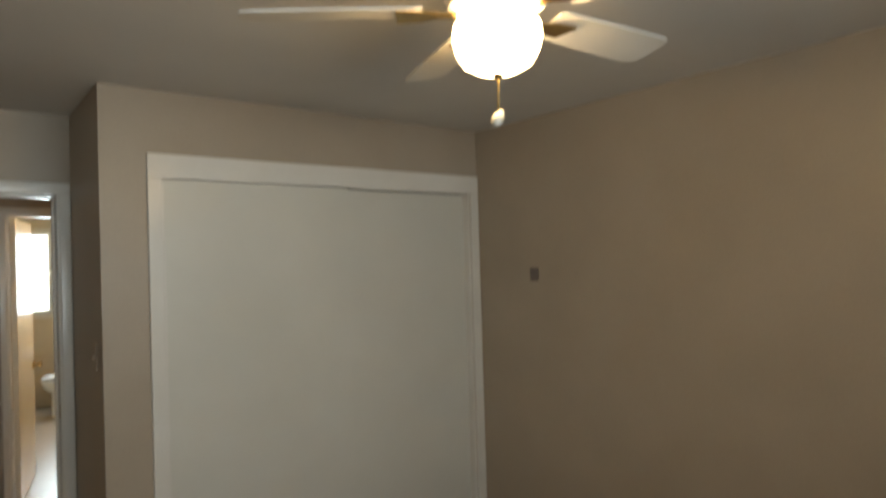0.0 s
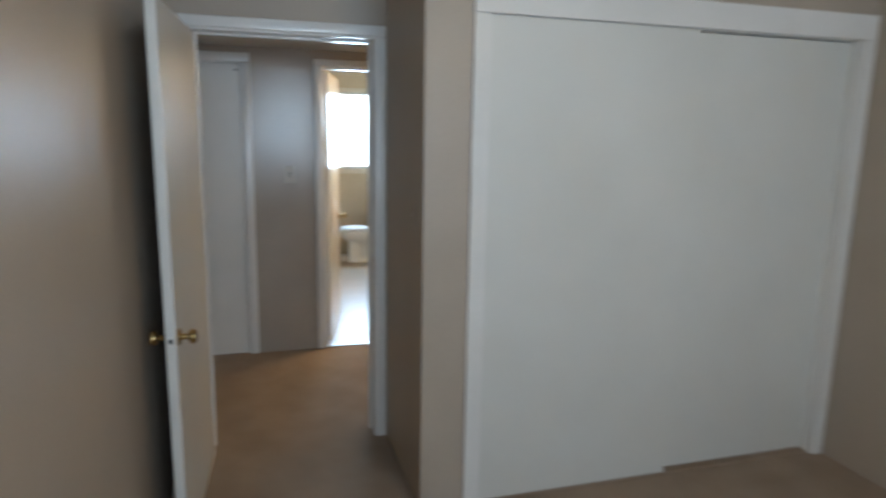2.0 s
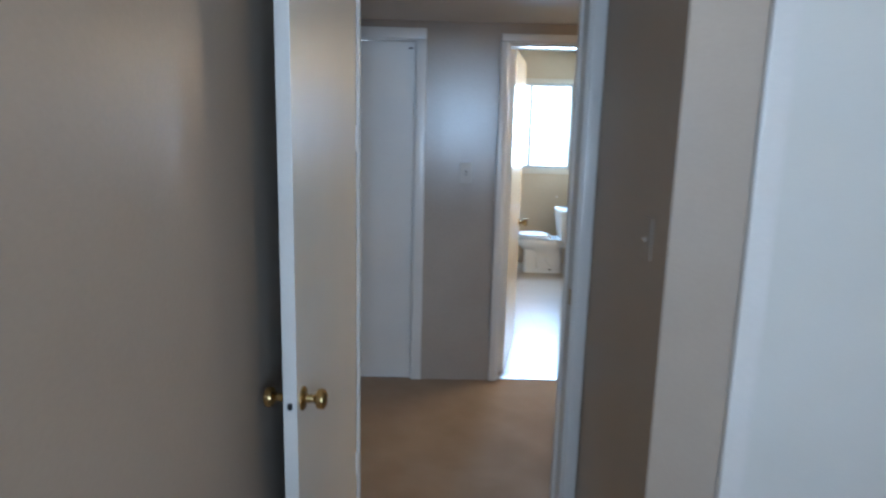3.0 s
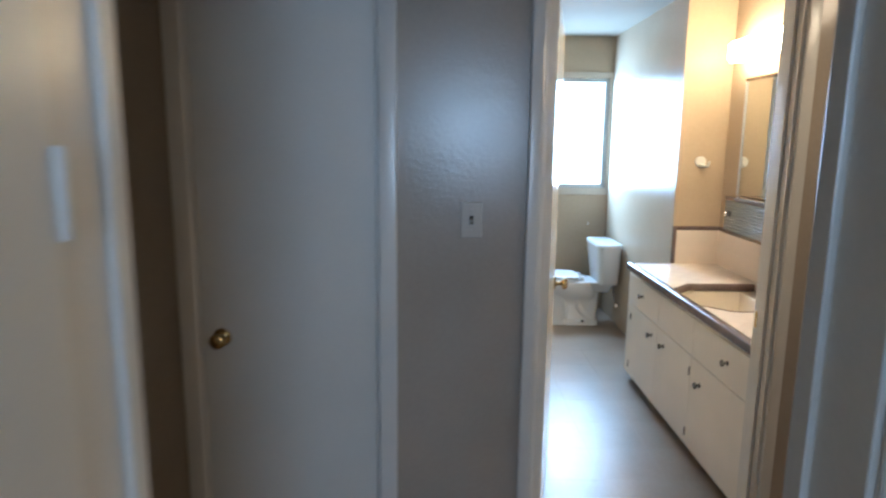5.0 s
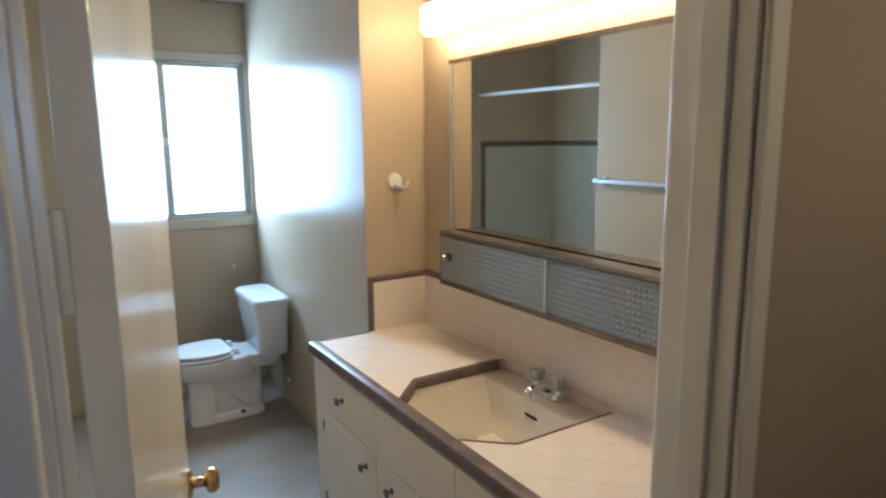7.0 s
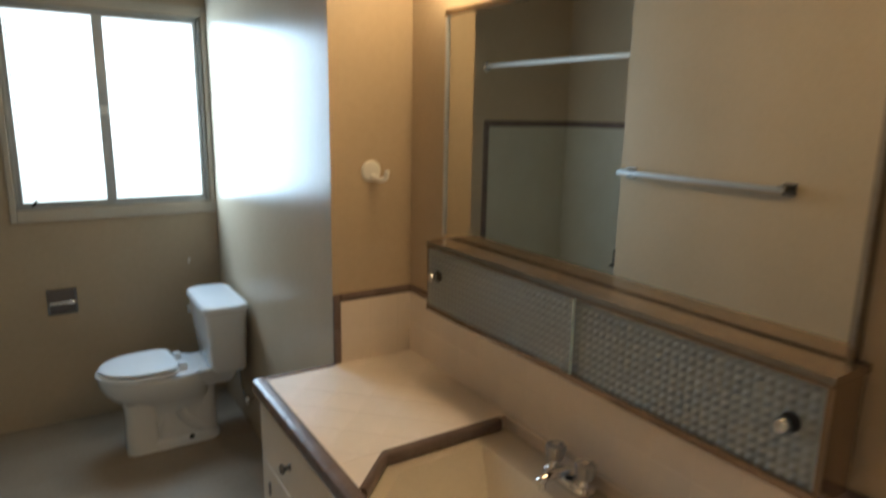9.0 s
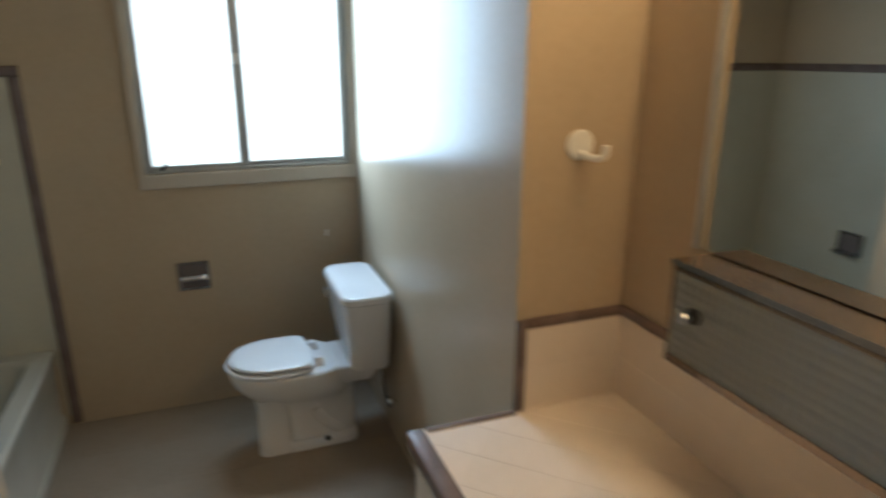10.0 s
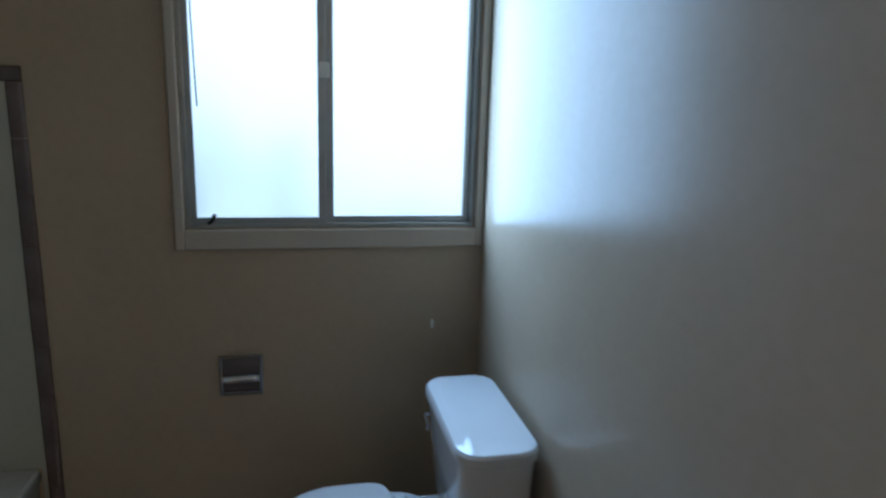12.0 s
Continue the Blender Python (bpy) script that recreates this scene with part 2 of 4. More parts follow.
# ---- more materials ----
BRASS = surface("worn_brass", (0.46, 0.31, 0.12), (0.62, 0.44, 0.19), 0.25, 30, 200, 0.02, metal=1.0)
CHROME = surface("chrome", (0.70, 0.71, 0.72), (0.80, 0.81, 0.82), 0.10, 20, 150, 0.01, metal=1.0, rough_var=0.04)
DCHROME = surface("dull_chrome", (0.26, 0.26, 0.26), (0.34, 0.34, 0.34), 0.22, 20, 150, 0.01, metal=1.0, rough_var=0.04)
SATIN = surface("satin_chrome", (0.56, 0.60, 0.64), (0.64, 0.68, 0.72), 0.32, 14, 200, 0.02, metal=0.9)
ALU = surface("window_aluminium", (0.42, 0.45, 0.46), (0.52, 0.55, 0.56), 0.38, 12, 200, 0.03, metal=0.7)
PORCELAIN = surface("white_porcelain", (0.76, 0.76, 0.76), (0.80, 0.80, 0.80), 0.10, 5, 80, 0.0, rough_var=0.03, coat=0.3)
SEATW = surface("white_seat_plastic", (0.78, 0.78, 0.78), (0.83, 0.83, 0.83), 0.22, 5, 80, 0.0, rough_var=0.04)
TUBW = surface("tub_enamel", (0.45, 0.425, 0.36), (0.50, 0.475, 0.41), 0.18, 4, 90, 0.01)
CREAM = surface("cream_tile", (0.75, 0.66, 0.57), (0.79, 0.70, 0.61), 0.20, 7, 60, 0.02, per_piece=0.006, rough_var=0.02)
GROUT = surface("pink_beige_grout", (0.70, 0.59, 0.50), (0.75, 0.64, 0.55), 0.35, 20, 300, 0.1)
SURROUND = surface("pale_tub_surround", (0.48, 0.455, 0.375), (0.53, 0.505, 0.42), 0.22, 4, 60, 0.02)
MAUVE = surface("brown_trim_tile", (0.125, 0.090, 0.080), (0.170, 0.127, 0.115), 0.20, 14, 120, 0.03, per_piece=0.05, rough_var=0.03)
SINKM = surface("beige_sink_enamel", (0.54, 0.475, 0.385), (0.59, 0.525, 0.43), 0.18, 5, 90, 0.0, rough_var=0.04)
CABINET = surface("cream_cabinet_paint", (0.73, 0.68, 0.60), (0.79, 0.74, 0.66), 0.31, 4, 140, 0.05)
SHELFTOP = surface("bronze_shelf_metal", (0.27, 0.205, 0.15), (0.34, 0.26, 0.195), 0.14, 8, 120, 0.02, metal=0.75, rough_var=0.03)
SHELFIN = dull("shelf_inside_paint", (0.48, 0.49, 0.48), 0.6)
PLASTIC = surface("white_plastic", (0.74, 0.73, 0.69), (0.80, 0.79, 0.75), 0.32, 8, 100, 0.0)
IVORY = surface("ivory_plate", (0.66, 0.62, 0.54), (0.71, 0.67, 0.59), 0.30, 8, 100, 0.0)
PLATE = surface("tan_switch_plate", (0.46, 0.41, 0.34), (0.50, 0.45, 0.38), 0.35, 8, 100, 0.0)
BLADE = surface("white_fan_blade", (0.62, 0.60, 0.56), (0.68, 0.66, 0.62), 0.35, 5, 120, 0.02)
GREYPLATE = dull("grey_brown_plate", (0.16, 0.13, 0.12), 0.4)
OUTSIDE = dull("garden_green", (0.10, 0.14, 0.07), 0.9)


def mirror_material():
    m, t, p = nodes_of("silvered_mirror")
    p.inputs["Base Color"].default_value = (0.68, 0.69, 0.67, 1)
    p.inputs["Metallic"].default_value, p.inputs["Roughness"].default_value = 1.0, 0.015
    return m


def glass_material(name, rough, pattern=0.0, tint=(0.95, 0.98, 0.97), clear=1.0):
    m, t, p = nodes_of(name)
    p.inputs["Base Color"].default_value = (*tint, 1)
    p.inputs["Transmission Weight"].default_value, p.inputs["Roughness"].default_value = clear, rough
    p.inputs["IOR"].default_value = 1.45
    if pattern:
        N, L = t.nodes, t.links
        co = N.new("ShaderNodeTexCoord")
        waves = []
        for axis in ("Y", "Z"):
            w = N.new("ShaderNodeTexWave")
            w.wave_type, w.bands_direction = "BANDS", axis
            w.inputs["Scale"].default_value = 17.0
            L.new(co.outputs["Object"], w.inputs[0])
            waves.append(w)
        mul = N.new("ShaderNodeMath")
        mul.operation = "MULTIPLY"
        L.new(waves[0].outputs["Fac"], mul.inputs[0])
        L.new(waves[1].outputs["Fac"], mul.inputs[1])
        b = N.new("ShaderNodeBump")
        b.inputs["Strength"].default_value, b.inputs["Distance"].default_value = pattern, 0.01
        L.new(mul.outputs[0], b.inputs["Height"])
        L.new(b.outputs[0], p.inputs["Normal"])
    return m


def glow(name, rgb, strength):
    m, t, p = nodes_of(name)
    p.inputs["Base Color"].default_value = (0.8, 0.8, 0.8, 1)
    p.inputs["Emission Color"].default_value = (*rgb, 1)
    p.inputs["Emission Strength"].default_value = strength
    return m


MIRROR = mirror_material()
# opaque pale teal: the light caught by the cut edges is in the colour
EDGEGLASS = surface("cut_glass_edge_glint", (0.62, 0.78, 0.76), (0.72, 0.88, 0.86), 0.15, 40, 200, 0.05)
FROST = glass_material("frosted_glass", 0.35)
CLEAR = glass_material("cloudy_acrylic", 0.22, 0.0, (0.66, 0.65, 0.64), 0.50)
REEDED = glass_material("patterned_glass", 0.10, 0.42, (0.58, 0.62, 0.61), 0.58)
VANITY_GLOW = glow("lit_diffuser", (1.0, 0.72, 0.37), VANITY_POWER)
HALL_GLOW = glow("lit_hall_dome", (1.0, 0.70, 0.38), HALL_POWER)
FAN_GLOW = glow("lit_glass_bowl", (1.0, 0.74, 0.40), FAN_POWER)
SKY_GLOW = glow("bright_sky_backdrop", (0.84, 0.96, 1.0), SKY_POWER)


# ---- shared shapes ----
def rrect(cx, cy, hx, hy, r, z, n=5):
    pts = []
    for qx, qy, a0 in ((1, 1, 0), (-1, 1, 90), (-1, -1, 180), (1, -1, 270)):
        for k in range(n + 1):
            a = radians(a0 + 90 * k / n)
            pts.append((cx + qx * (hx - r) + r * math.cos(a), cy + qy * (hy - r) + r * math.sin(a), z))
    return pts


def knob_body(r=0.027, out=0.062):
    """A door knob with rose, pointing along +z."""
    return revolve([(0.031, 0.0), (0.031, 0.004), (0.026, 0.008), (0.012, 0.011), (0.010, 0.03), (0.014, 0.034), (r * 0.92, 0.040),
                    (r, 0.048), (r * 0.93, 0.056), (r * 0.62, out), (0.004, out + 0.001)], 20)


def door_leaf(name, label, width, m, knob_at, knob_z=0.93, height=2.015, material=None, both=True, hinge_z=(0.25, 1.5)):
    """A flush door: local x runs from the hinge, thickness 35 mm towards -y."""
    d = thing(name, label, "door", m, kind="structure")
    part("leaf", bm_box(0.0, width, -0.035, 0.0, 0.008, height, 0.002), material or DOORW, d)
    for side in ((1, -1) if both else (-1,)):
        turn = pose(knob_at, 0.0 if side > 0 else -0.035, knob_z, -90 if side > 0 else 90)
        part("knob", moved(knob_body(), turn), BRASS, d, "worn brass round knob", True)
    edge = width if knob_at > width / 2 else 0.0
    part("latch_plate", bm_box(edge - 0.001, edge + 0.001, -0.029, -0.006, knob_z - 0.028, knob_z + 0.028), WHITE, d, "painted latch plate")
    part("latch", bm_box(edge, edge + 0.008, -0.023, -0.011, knob_z - 0.008, knob_z + 0.008, 0.002), DARK, d)
    for hz in hinge_z:
        hx = -0.004 if knob_at > width / 2 else width + 0.004
        h = part("hinge", revolve([(0.006, hz - 0.045), (0.007, hz - 0.04), (0.007, hz + 0.04), (0.006, hz + 0.045)], 10), WHITE, d, "painted butt hinge", True)
        h.location = (hx, 0.004, 0)
    return d


def door_frame(name, x0, x1, y0, y1, faces, w=0.062, h=DOOR_H, label="white painted wooden door frame"):
    """Jamb lining of an opening in a wall between y0 and y1, with casings on the given faces (-1: at y0, +1: at y1)."""
    f = thing(name, label, "door frame", kind="structure")
    part("jamb", bm_box(x0 - 0.02, x0, y0 - 0.001, y1 + 0.001, 0, h, 0.001), WHITE, f)
    part("jamb", bm_box(x1, x1 + 0.02, y0 - 0.001, y1 + 0.001, 0, h, 0.001), WHITE, f)
    part("head", bm_box(x0 - 0.02, x1 + 0.02, y0 - 0.001, y1 + 0.001, h, h + 0.02, 0.001), WHITE, f)
    for s in faces:
        a, b = (y0 - 0.017, y0 - 0.0015) if s < 0 else (y1 + 0.0015, y1 + 0.017)
        part("casing", bm_box(x0 - 0.008 - w, x0 - 0.008, a, b, 0, h + 0.008, 0.0072, segments=5), WHITE, f, smooth=True)
        part("casing", bm_box(x1 + 0.008, x1 + 0.008 + w, a, b, 0, h + 0.008, 0.0072, segments=5), WHITE, f, smooth=True)
        part("casing", bm_box(x0 - 0.008 - w, x1 + 0.008 + w, a - 0.0005, b + 0.0005, h + 0.008, h + 0.008 + w, 0.0072, segments=5), WHITE, f, smooth=True)
    return f


def door_stop(frame_ob, x0, x1, ya, yb, h=DOOR_H):
    part("stop", bm_box(x0, x0 + 0.011, ya, yb, 0, h - 0.011, 0.002), WHITE, frame_ob)
    part("stop", bm_box(x1 - 0.011, x1, ya, yb, 0, h - 0.011, 0.002), WHITE, frame_ob)
    part("stop", bm_box(x0, x1, ya, yb, h - 0.011, h, 0.002), WHITE, frame_ob)


# ---- bedroom ----
f = door_frame("door_frame_bedroom", JL, JR, DOOR_Y0, DOOR_Y1, (-1, 1), w=0.052)
door_stop(f, JL, JR, DOOR_Y1 - 0.05, DOOR_Y1 - 0.015)
part("strike_plate", bm_box(JR - 0.002, JR + 0.001, DOOR_Y0 + 0.012, DOOR_Y0 + 0.040, 0.90, 0.96), BRASS, f, "small brass strike plate")
door_leaf("door_bedroom", "white flush bedroom door standing open against the wall", 0.815,
          pose(JL + 0.008, DOOR_Y0 - 0.006, 0.0, 0, 0, -93.0), 0.765, 0.860)

c = thing("closet_frame", "white painted closet frame with a deep head board", "closet frame", kind="structure")
CX0, CX1 = 0.50, 2.325
part("casing", bm_box(CX0 - 0.062, CX0, CLOSET_Y - 0.018, CLOSET_Y - 0.001, 0, 2.045, 0.004), WHITE, c)
part("casing", bm_box(CX1, RIGHT - 0.004, CLOSET_Y - 0.018, CLOSET_Y - 0.001, 0, 2.045, 0.004), WHITE, c)
part("head_board", bm_box(CX0 - 0.062, RIGHT - 0.004, CLOSET_Y - 0.019, CLOSET_Y - 0.001, 2.045, 2.155, 0.004), WHITE, c)
part("jamb", bm_box(CX0 + 0.0005, CX0 + 0.012, CLOSET_Y - 0.0005, CLOSET_Y + 0.10, 0, 2.045), WHITE, c)
part("jamb", bm_box(CX1 - 0.012, CX1 - 0.0005, CLOSET_Y - 0.0005, CLOSET_Y + 0.10, 0, 2.045), WHITE, c)
part("track", bm_box(CX0 + 0.012, CX1 - 0.012, CLOSET_Y + 0.02, CLOSET_Y + 0.095, 2.0435, 2.0495, 0.001), DOORW, c, "painted steel sliding track")
part("floor_guide", bm_box(CX0 + 0.012, CX1 - 0.012, CLOSET_Y + 0.01, CLOSET_Y + 0.09, 0.0005, 0.009), CARPET, c)
for nm, a, b, y in (("front", CX0 + 0.013, 1.455, CLOSET_Y + 0.006), ("rear", 1.415, CX1 - 0.013, CLOSET_Y + 0.048)):
    d = thing("closet_door", "flat off-white sliding closet door" + (" in the front track" if nm == "front" else " set back in the rear track"),
              "sliding door", group="sliding closet doors")
    part("panel", bm_box(a, b, y, y + 0.032, 0.014, 2.043 if nm == "front" else 2.0395, 0.002), CLOSETW, d)
    pull = revolve([(0.022, 0.0), (0.024, 0.001), (0.020, 0.0015), (0.018, 0.0008)], 20)
    part("finger_pull", moved(pull, pose(a + 0.07 if nm == "front" else b - 0.07, y - 0.0002, 0.95, 90)), CLOSETW, d, "painted flush finger pull")


def wall_plate(name, label, category, m, w, h, material, toggle=True, lever=None, slot=None):
    """A plate in its local xz plane, standing proud towards -y."""
    p = thing(name, label, category, m)
    part("plate", bm_box(-w / 2, w / 2, -0.006, 0.0, -h / 2, h / 2, 0.0025), material, p)
    if toggle:
        part("toggle_slot", bm_box(-0.006, 0.006, -0.0075, -0.0055, -0.014, 0.014), slot or DARK, p)
        part("toggle", moved(bm_box(-0.0042, 0.0042, -0.017, -0.004, -0.006, 0.006, 0.001), pose(0, 0, 0.002, 25)), lever or material, p)
    for z in (-h * 0.30, h * 0.30):
        part("screw", moved(revolve([(0.0032, 0.0), (0.0028, 0.0012), (0.001, 0.0014)], 10), pose(0, -0.006, z, 90)), material, p)
    return p


wall_plate("blank_wall_plate", "small grey-brown plate on the bare bedroom wall", "wall plate", pose(RIGHT, -2.690, 1.54, 0, 0, -90), 0.064, 0.076, GREYPLATE, False)
wall_plate("light_switch", "tan painted light switch on the closet side wall", "light switch", pose(CLOSET_X, -2.06, 1.262, 0, 0, -90), 0.072, 0.115, TAN, lever=TAN, slot=TAN)

v = thing("air_register", "dark metal air register above the bedroom door", "air vent")
part("backing", bm_box(-0.41, -0.12, DOOR_Y0 - 0.004, DOOR_Y0, 2.215, 2.325), DARK, v)
for z0_, z1_ in ((2.205, 2.222), (2.318, 2.335)):
    part("frame", bm_box(-0.43, -0.10, DOOR_Y0 - 0.012, DOOR_Y0 - 0.001, z0_, z1_, 0.003), TAN, v)
for x0_, x1_ in ((-0.43, -0.412), (-0.118, -0.10)):
    part("frame", bm_box(x0_, x1_, DOOR_Y0 - 0.012, DOOR_Y0 - 0.001, 2.222, 2.318, 0.003), TAN, v)
for k in range(7):
    part("slat", moved(bm_box(-0.41, -0.12, -0.007, 0.007, -0.001, 0.001), pose(0, DOOR_Y0 - 0.008, 2.232 + 0.0125 * k, 40)), GREYPLATE, v)

# ceiling fan with light
fan = thing("ceiling_fan", "white five-bladed ceiling fan with a lit frosted glass bowl", "ceiling fan", Matrix.Translation((FAN.x, FAN.y, 2.44)) @ Matrix.Scale(1.09, 4) @ Matrix.Translation((0, 0, -2.44)))
part("canopy", revolve([(0.075, 2.44), (0.078, 2.425), (0.06, 2.40), (0.03, 2.385)], 28), BLADE, fan, "white ceiling canopy", True)
part("motor_housing", revolve([(0.035, 2.39), (0.085, 2.38), (0.114, 2.355), (0.118, 2.30), (0.108, 2.275), (0.07, 2.27), (0.05, 2.266)], 32), BLADE, fan, "white motor housing", True)
part("light_fitter", revolve([(0.050, 2.27), (0.058, 2.266), (0.058, 2.258), (0.05, 2.252)], 28), BRASS, fan, "brass light fitter", True)
part("glass_bowl", revolve([(0.052, 2.256), (0.082, 2.25), (0.098, 2.232), (0.101, 2.205), (0.094, 2.175), (0.077, 2.148), (0.047, 2.132), (0.012, 2.126)], 32), FAN_GLOW, fan, "glowing frosted glass bowl", True)
part("finial", revolve([(0.012, 2.127), (0.010, 2.120), (0.004, 2.114)], 12), BRASS, fan, "brass finial", True)
part("pull_chain", tube([(0.0, 0.0, 2.116), (-0.001, 0.0, 2.09), (-0.003, 0.0, 2.040)], 0.0024, 6), BRASS, fan, "beaded brass pull chain", True)
part("pull_fob", moved(revolve([(0.004, 0.02), (0.011, 0.012), (0.014, 0.0), (0.011, -0.012), (0.003, -0.018)], 14), pose(-0.006, 0.0, 2.024, 20, 25)), IVORY, fan, "cream pull fob", True)
for k in range(5):
    a = radians(142 - 72 * k)
    turn = Matrix.Rotation(a, 4, "Z")
    bl = loft([[(r, s * w, 2.268 - s * w * 0.22 + dz) for s, dz in ((-1, 0), (1, 0), (1, 0.006), (-1, 0.006))]
               for r, w in ((0.165, 0.045), (0.18, 0.052), (0.33, 0.06), (0.53, 0.066), (0.555, 0.060), (0.565, 0.045))])
    part("blade", moved(bl, turn), BLADE, fan, "white fan blade")
    iron = loft([[(r, s * w, 2.258 + dz) for s, dz in ((-1, 0), (1, 0), (1, 0.005), (-1, 0.005))]
                 for r, w in ((0.09, 0.018), (0.13, 0.014), (0.17, 0.032), (0.225, 0.036))])
    part("blade_bracket", moved(iron, turn), BRASS, fan, "brass blade bracket")

# bedroom window behind the start of the walk
def slider_window(name, label, x0, x1, z0, z1, y, face, frame_mat, glass, split=None, fr=0.028, rail=0.024, lap=0.010):
    """A sliding window; face is -1 when the room lies towards -y."""
    w = thing(name, label, "window", kind="structure")
    s = face

    def ybox(a, b):
        return min(y + s * a, y + s * b), max(y + s * a, y + s * b)
    ya, yb = ybox(-0.055, -0.015)
    for a, b, c_, d_ in ((x0, x0 + fr, z0, z1), (x1 - fr, x1, z0, z1)):
        part("window_frame", bm_box(a, b, ya, yb, c_, d_, 0.003), frame_mat, w)
    for c_, d_ in ((z0, z0 + fr), (z1 - fr, z1)):
        part("window_frame", bm_box(x0 + fr, x1 - fr, ya, yb, c_, d_, 0.003), frame_mat, w)
    mid = split or (x0 + x1) / 2
    for a, b, off in ((x0 + fr, mid + lap / 2, -0.028), (mid - lap / 2, x1 - fr, -0.048)):
        ya, yb = ybox(off - 0.009, off + 0.009)
        sa, sb_ = (rail, 0.024) if off > -0.03 else (0.024, rail)
        sash = part("sash", bm_box(a, a + sa, ya, yb, z0 + fr, z1 - fr, 0.002), frame_mat, w)
        part("sash_rail", bm_box(b - sb_, b, ya, yb, z0 + fr, z1 - fr, 0.002), frame_mat, sash)
        part("sash_rail", bm_box(a + sa, b - sb_, ya, yb, z0 + fr, z0 + fr + rail, 0.002), frame_mat, sash)
        part("sash_rail", bm_box(a + sa, b - sb_, ya, yb, z1 - fr - rail, z1 - fr, 0.002), frame_mat, sash)
        ya, yb = ybox(off - 0.002, off + 0.002)
        g = part("pane", bm_box(a + 0.012, b - 0.012, ya, yb, z0 + fr + 0.012, z1 - fr - 0.012), glass, sash, "bright frosted pane")
        g.visible_shadow = False
    return w


slider_window("window_bedroom", "aluminium sliding bedroom window with bright panes", -0.45, 1.15, 1.10, 2.2, BACK - 0.03, 1, ALU, FROST)

# ---- hall ----
f = door_frame("door_frame_linen", HD0, HD1, 0.0, DW, (-1,))
door_leaf("door_linen", "white flush hall closet door, closed", HD1 - HD0 - 0.006, pose(HD0 + 0.003, 0.036, 0.0), 0.065, 0.88, both=False, hinge_z=(0.25, 1.80), height=2.027)
part("catch", bm_box(HD1 - 0.03, HD1 - 0.008, -0.008, 0.0, 1.985, 1.993, 0.001), DARK, f, "small dark catch")
f = door_frame("door_frame_far", RD0, RD1, 0.0, DW, (-1,))
door_leaf("door_far", "white flush hall door with a brass knob, closed", RD1 - RD0 - 0.006, pose(RD0 + 0.003, 0.036, 0.0), 0.062, 0.99, both=False, hinge_z=(0.25, 1.80), height=2.027)
wall_plate("light_switch", "tan light switch plate on the glossy hall wall", "light switch", pose(-0.152, 0.0, 1.29), 0.070, 0.117, PLATE)
th = thing("thermostat", "white plastic thermostat with a small dark display", "thermostat", pose(1.445, 0.0, 1.51))
part("body", bm_box(-0.035, 0.035, -0.022, 0.0, -0.043, 0.043, 0.009), PLASTIC, th)
part("display", bm_box(0.002, 0.025, -0.0245, -0.022, -0.010, 0.023, 0.001), DARK, th, "dark display")
f = door_frame("door_frame_bath", BL, BR, 0.0, DW, (-1, 1), w=0.044)
door_stop(f, BL, BR, 0.030, 0.075)
part("strike_plate", bm_box(BR - 0.002, BR + 0.001, 0.082, 0.110, 0.90, 0.96), BRASS, f, "worn brass strike plate")
part("threshold", bm_box(BL, BR, 0.012, 0.05, 0.0, 0.006, 0.002), ALU, f, "thin metal carpet bar")
door_leaf("door_bathroom", "white flush bathroom door standing open, glossy paint", 0.80, pose(BL + 0.022, DW + 0.010, 0.0, 0, 0, 78.0), 0.735, 0.885, material=DOORG)

hl = thing("ceiling_light", "warm-lit frosted dome light on the hall ceiling", "ceiling light", Matrix.Translation((1.25, -0.62, 0)))
part("base", revolve([(0.135, HALL_C), (0.14, HALL_C - 0.012), (0.13, HALL_C - 0.02)], 28), PLASTIC, hl, "white metal base", True)
part("dome", revolve([(0.125, HALL_C - 0.019), (0.122, HALL_C - 0.035), (0.095, HALL_C - 0.062), (0.05, HALL_C - 0.078), (0.008, HALL_C - 0.083)], 28), HALL_GLOW, hl, "glowing frosted dome", True)

# ---- bathroom window ----
wb = slider_window("window_bathroom", "bright frosted aluminium sliding window with a tan sill", W0, W1, WZ0, WZ1, WIN_Y + 0.005, -1, ALU, FROST, 0.757, 0.014, 0.018, 0.0)
for nm, b in (("casing", (W0 - 0.026, W0 - 0.0005, WIN_Y - 0.014, WIN_Y - 0.001, WZ0 - 0.06, WZ1 + 0.05)),
              ("casing", (W1 + 0.0005, NOOK_X + 0.022, WIN_Y - 0.014, WIN_Y - 0.001, WZ0 - 0.06, WZ1 + 0.05)),
              ("casing", (W0, W1, WIN_Y - 0.0145, WIN_Y - 0.001, WZ1 + 0.0005, WZ1 + 0.05)),
              ("window_sill", (W0, W1, WIN_Y - 0.0145, WIN_Y - 0.001, WZ0 - 0.06, WZ0 - 0.0005))):
    part(nm, bm_box(*b, 0.004), BATHTRIM, wb, "tan painted wooden trim")
part("sash_lock", bm_box(0.737, 0.767, WIN_Y - 0.006, WIN_Y + 0.010, 1.580, 1.625, 0.004), PLASTIC, wb, "white sash lock")
part("latch_lever", tube([(0.405, WIN_Y + 0.012, 1.139), (0.415, WIN_Y + 0.004, 1.147), (0.425, WIN_Y - 0.004, 1.167)], 0.006, 8), DARK, wb, "small dark latch lever", True)
part("loose_seal", tube([(0.378, WIN_Y + 0.020, 2.040), (0.380, WIN_Y + 0.019, 1.73), (0.386, WIN_Y + 0.017, 1.485)], 0.0022, 8), DARK, wb, "thin dark loose glazing seal", True)

